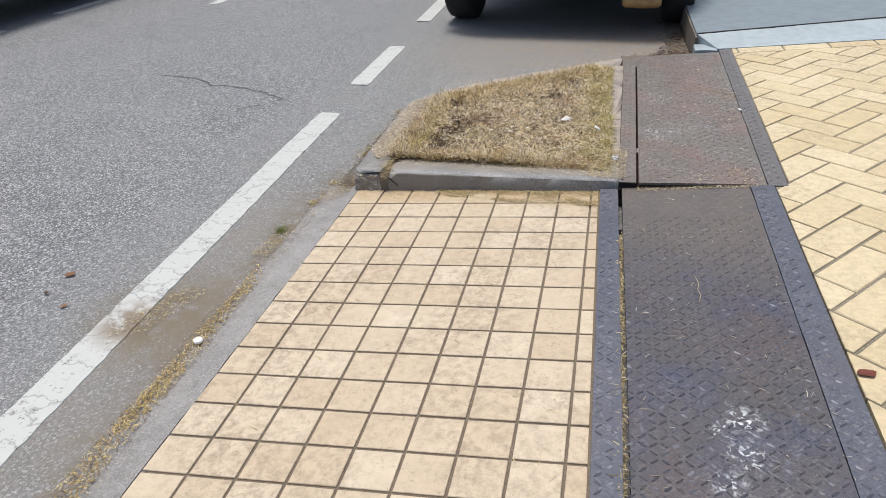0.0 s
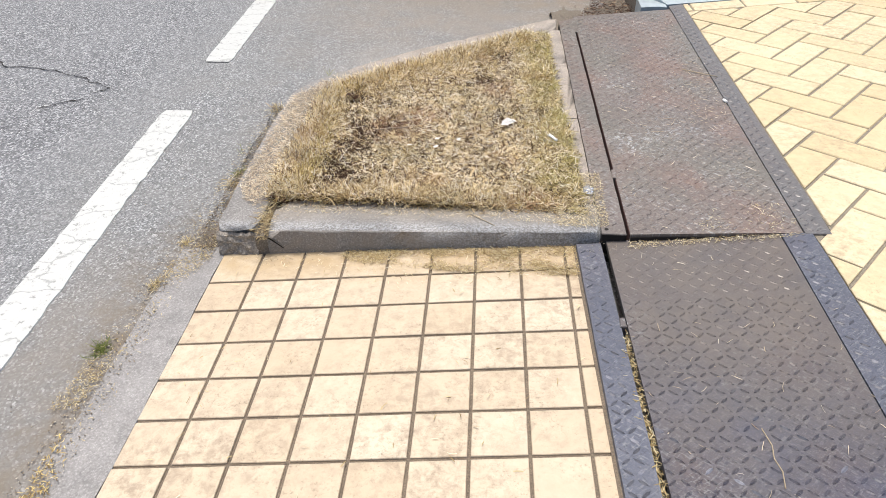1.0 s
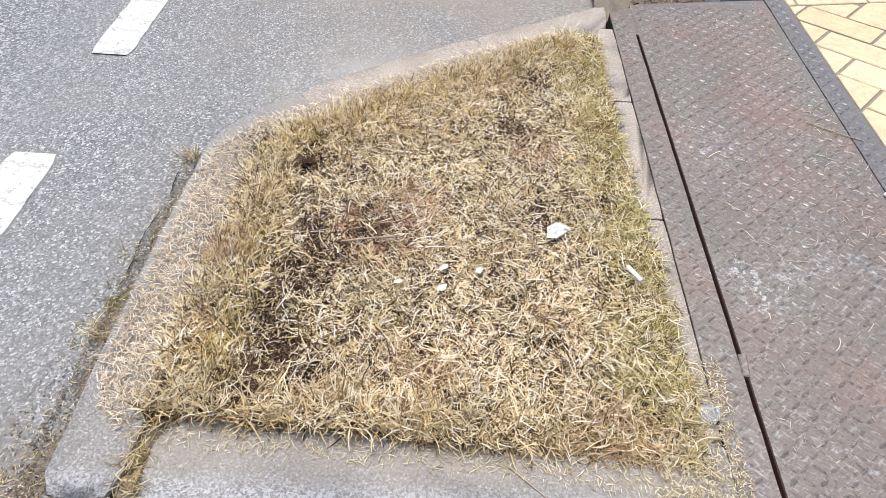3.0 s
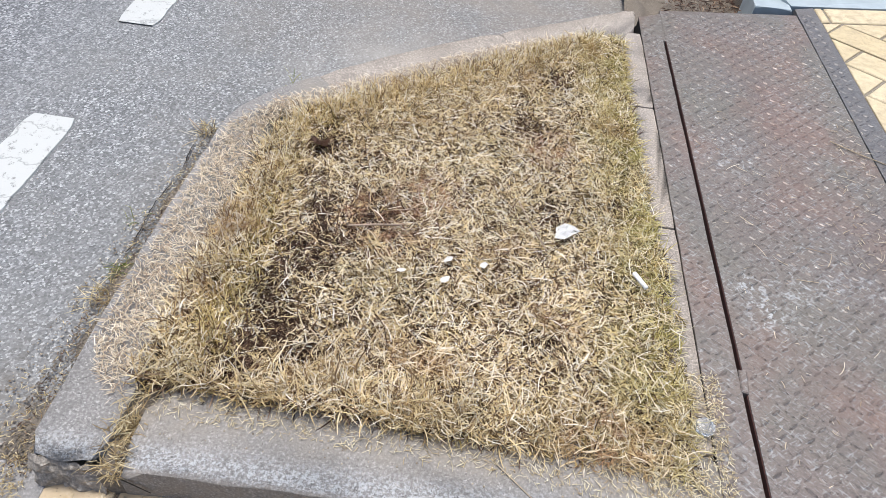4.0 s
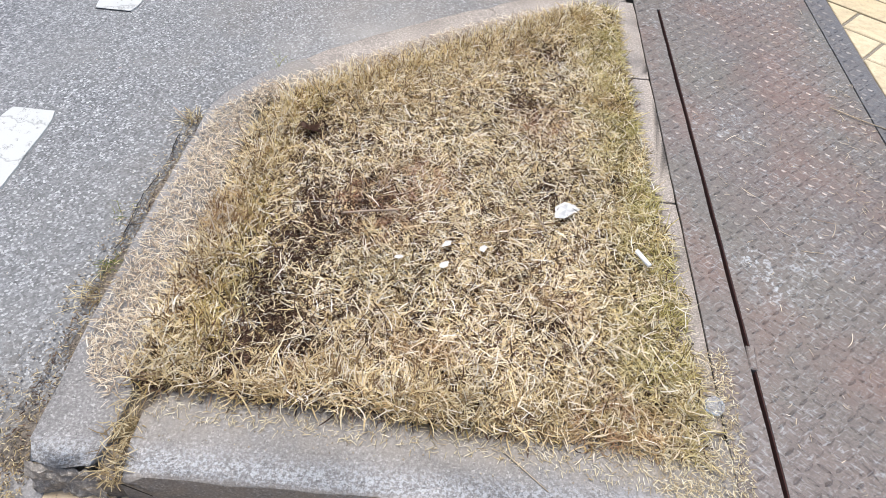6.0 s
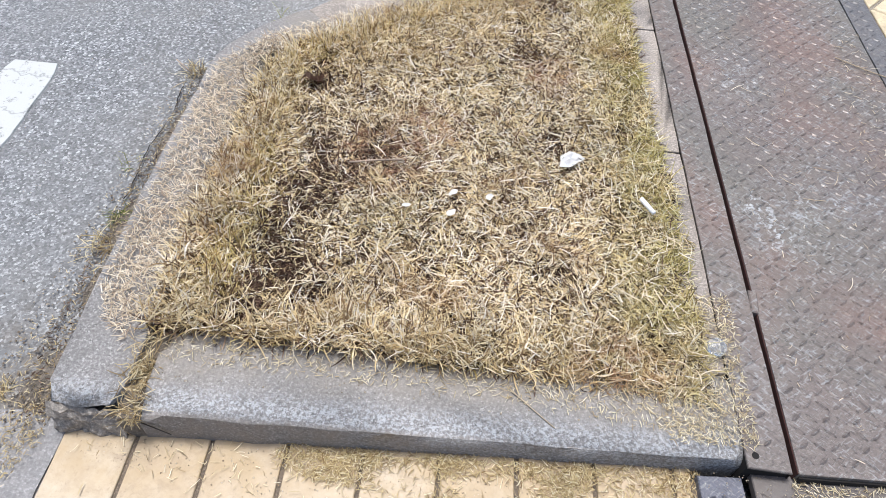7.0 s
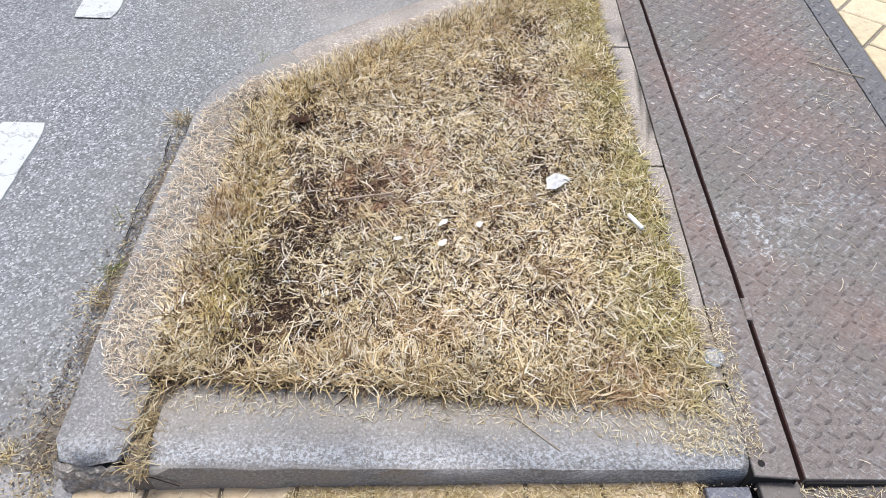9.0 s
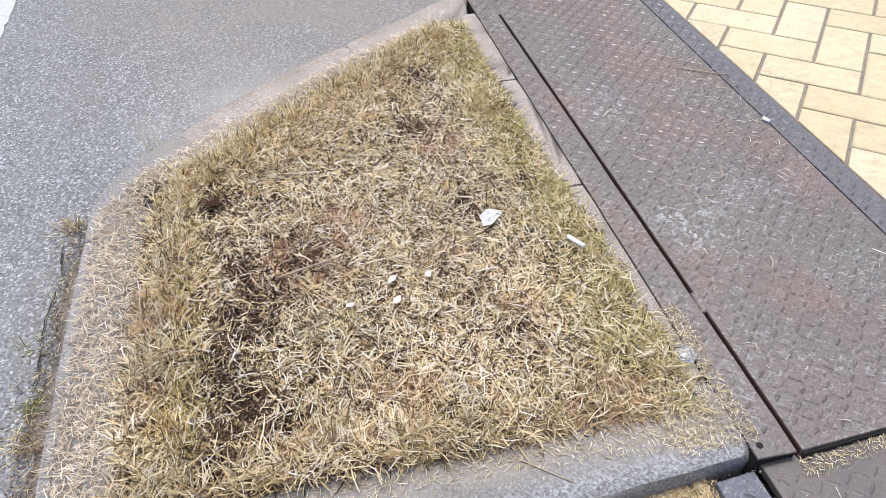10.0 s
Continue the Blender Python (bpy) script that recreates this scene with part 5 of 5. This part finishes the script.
for r in range(26):
    for c in range(9):
        x = TX - P * (c - 0.5) if c else TX + 0.0177
        y = TY - ROW * (r - 0.5) + 0.043 * (x + 0.084)
        me = whole
        if r == 0:
            me = bpy.data.meshes.get("tile_cut") or slab_mesh("tile_cut", 0, 0, 0.02, 0.0012, TILE, sheared(P - 0.0062, 0.11))
            y = TY + 0.0585 + 0.043 * (x + 0.084)
        x += 0.006 * y
        if c == 0:
            # a cut strip, wider as the cover runs away from the grid
            x0, x1 = TX + 0.006 * y + 0.0031, -0.0605 - 0.010 * y
            x = (x0 + x1) / 2
            me = slab_mesh("tile", 0, 0, 0.02, 0.0012, TILE, sheared(x1 - x0, 0.11 if r == 0 else ROW - 0.0062))
        ob = new("tile", me)
        ob.parent = apron
        ob.matrix_world = pose(x, y, tile_z(x, y) + rt.uniform(-0.0006, 0.0006), rt.uniform(-0.25, 0.25), TILT_T + rt.uniform(-0.25, 0.25), rt.uniform(-0.35, 0.35))

WB = 0.111
BU = Vector((math.cos(radians(-42.8)), math.sin(radians(-42.8))))
BV = Vector((math.cos(radians(47.2)), math.sin(radians(47.2))))
BO = Vector((0.641, 1.128))


def clip(poly, nx, ny, c):
    """The part of a polygon where nx x + ny y >= c."""
    out = []
    for a, d in zip(poly, poly[1:] + poly[:1]):
        fa, fd = nx * a[0] + ny * a[1] - c, nx * d[0] + ny * d[1] - c
        if fa >= 0:
            out.append(a)
        if (fa >= 0) != (fd >= 0):
            t = fa / (fa - fd)
            out.append((a[0] + (d[0] - a[0]) * t, a[1] + (d[1] - a[1]) * t))
    return out


brick_whole = slab_mesh("brick", 2 * WB - 0.0075, WB - 0.0075, 0.04, 0.0025, BRICK)
rest = bmesh.new()
cuts = ((1.0, -0.027, 0.522), (1.0, -0.012, 0.478), (0.14, -1.0, -1.512))
for a in range(-60, 61):
    for c in range(-28, 29):
        for kind in (0, 1):
            u0, v0 = a + 2 * c, -a + 2 * c
            cu, cv, ang = (u0 + 1, v0 - 0.5, -42.8) if kind == 0 else (u0 + 1.5, v0 + 1, 47.2)
            mid = BO + BU * (cu * WB) + BV * (cv * WB)
            if not (0.40 < mid.x < 6.0 and -3.9 < mid.y < 3.2):
                continue
            hu, hv = (WB - 0.00375, WB / 2 - 0.00375) if kind == 0 else (WB / 2 - 0.00375, WB - 0.00375)
            poly = [tuple(mid + BU * (hu * s) + BV * (hv * t)) for s, t in ((-1, -1), (1, -1), (1, 1), (-1, 1))]
            cut_poly = poly
            edge_cuts = (cuts[0] if mid.y > 0.03 else cuts[1], cuts[2])
            for nx, ny, cc in edge_cuts:
                if cut_poly:
                    cut_poly = clip(cut_poly, nx, ny, cc)
            if len(cut_poly) < 3:
                continue
            z = SLOPE * mid.x + rt.uniform(-0.0008, 0.0008)
            m = pose(mid.x, mid.y, z, rt.uniform(-0.3, 0.3), TILT_P + rt.uniform(-0.3, 0.3), 0)
            full = cut_poly == poly
            if not full:
                area = abs(sum(p_[0] * q_[1] - q_[0] * p_[1] for p_, q_ in zip(cut_poly, cut_poly[1:] + cut_poly[:1]))) / 2
                if area < 0.0004:
                    continue
            if mid.y > -0.9 and mid.x < 1.75:
                me = brick_whole if full else slab_mesh("brick", 0, 0, 0.04, 0.0015, BRICK, [(p_[0] - mid.x, p_[1] - mid.y) for p_ in cut_poly])
                ob = new("brick", me)
                ob.parent = pavement
                ob.matrix_world = m @ (pose(0, 0, 0, 0, 0, ang) if full else Matrix())
            else:
                top_ = [rest.verts.new((p_[0], p_[1], SLOPE * p_[0])) for p_ in cut_poly]
                low_ = [rest.verts.new((p_[0], p_[1], SLOPE * p_[0] - 0.02)) for p_ in cut_poly]
                rest.faces.new(top_)
                for i in range(len(top_)):
                    j = (i + 1) % len(top_)
                    rest.faces.new((top_[j], top_[i], low_[i], low_[j]))
# a single course laid along the ramp's lip
for a in range(-1, 24):
    x0, x1 = 0.597 + 0.222 * a, 0.597 + 0.222 * (a + 1) - 0.008
    poly = clip([(x0, 0.14 * x0 + 1.521), (x1, 0.14 * x1 + 1.521), (x1, 0.14 * x1 + 1.612), (x0, 0.14 * x0 + 1.612)], *cuts[0])
    if len(poly) < 3:
        continue
    mid = Vector((sum(p_[0] for p_ in poly) / len(poly), sum(p_[1] for p_ in poly) / len(poly)))
    ob = new("brick", slab_mesh("brick", 0, 0, 0.04, 0.0025, BRICK, [(p_[0] - mid.x, p_[1] - mid.y) for p_ in poly]))
    ob.parent = pavement
    ob.matrix_world = pose(mid.x, mid.y, SLOPE * mid.x + rt.uniform(-0.0006, 0.0006), rt.uniform(-0.3, 0.3), TILT_P, 0)
bmesh.ops.recalc_face_normals(rest, faces=rest.faces[:])
tagged(part("bricks", rest, BRICK, pavement), kind="stuff")
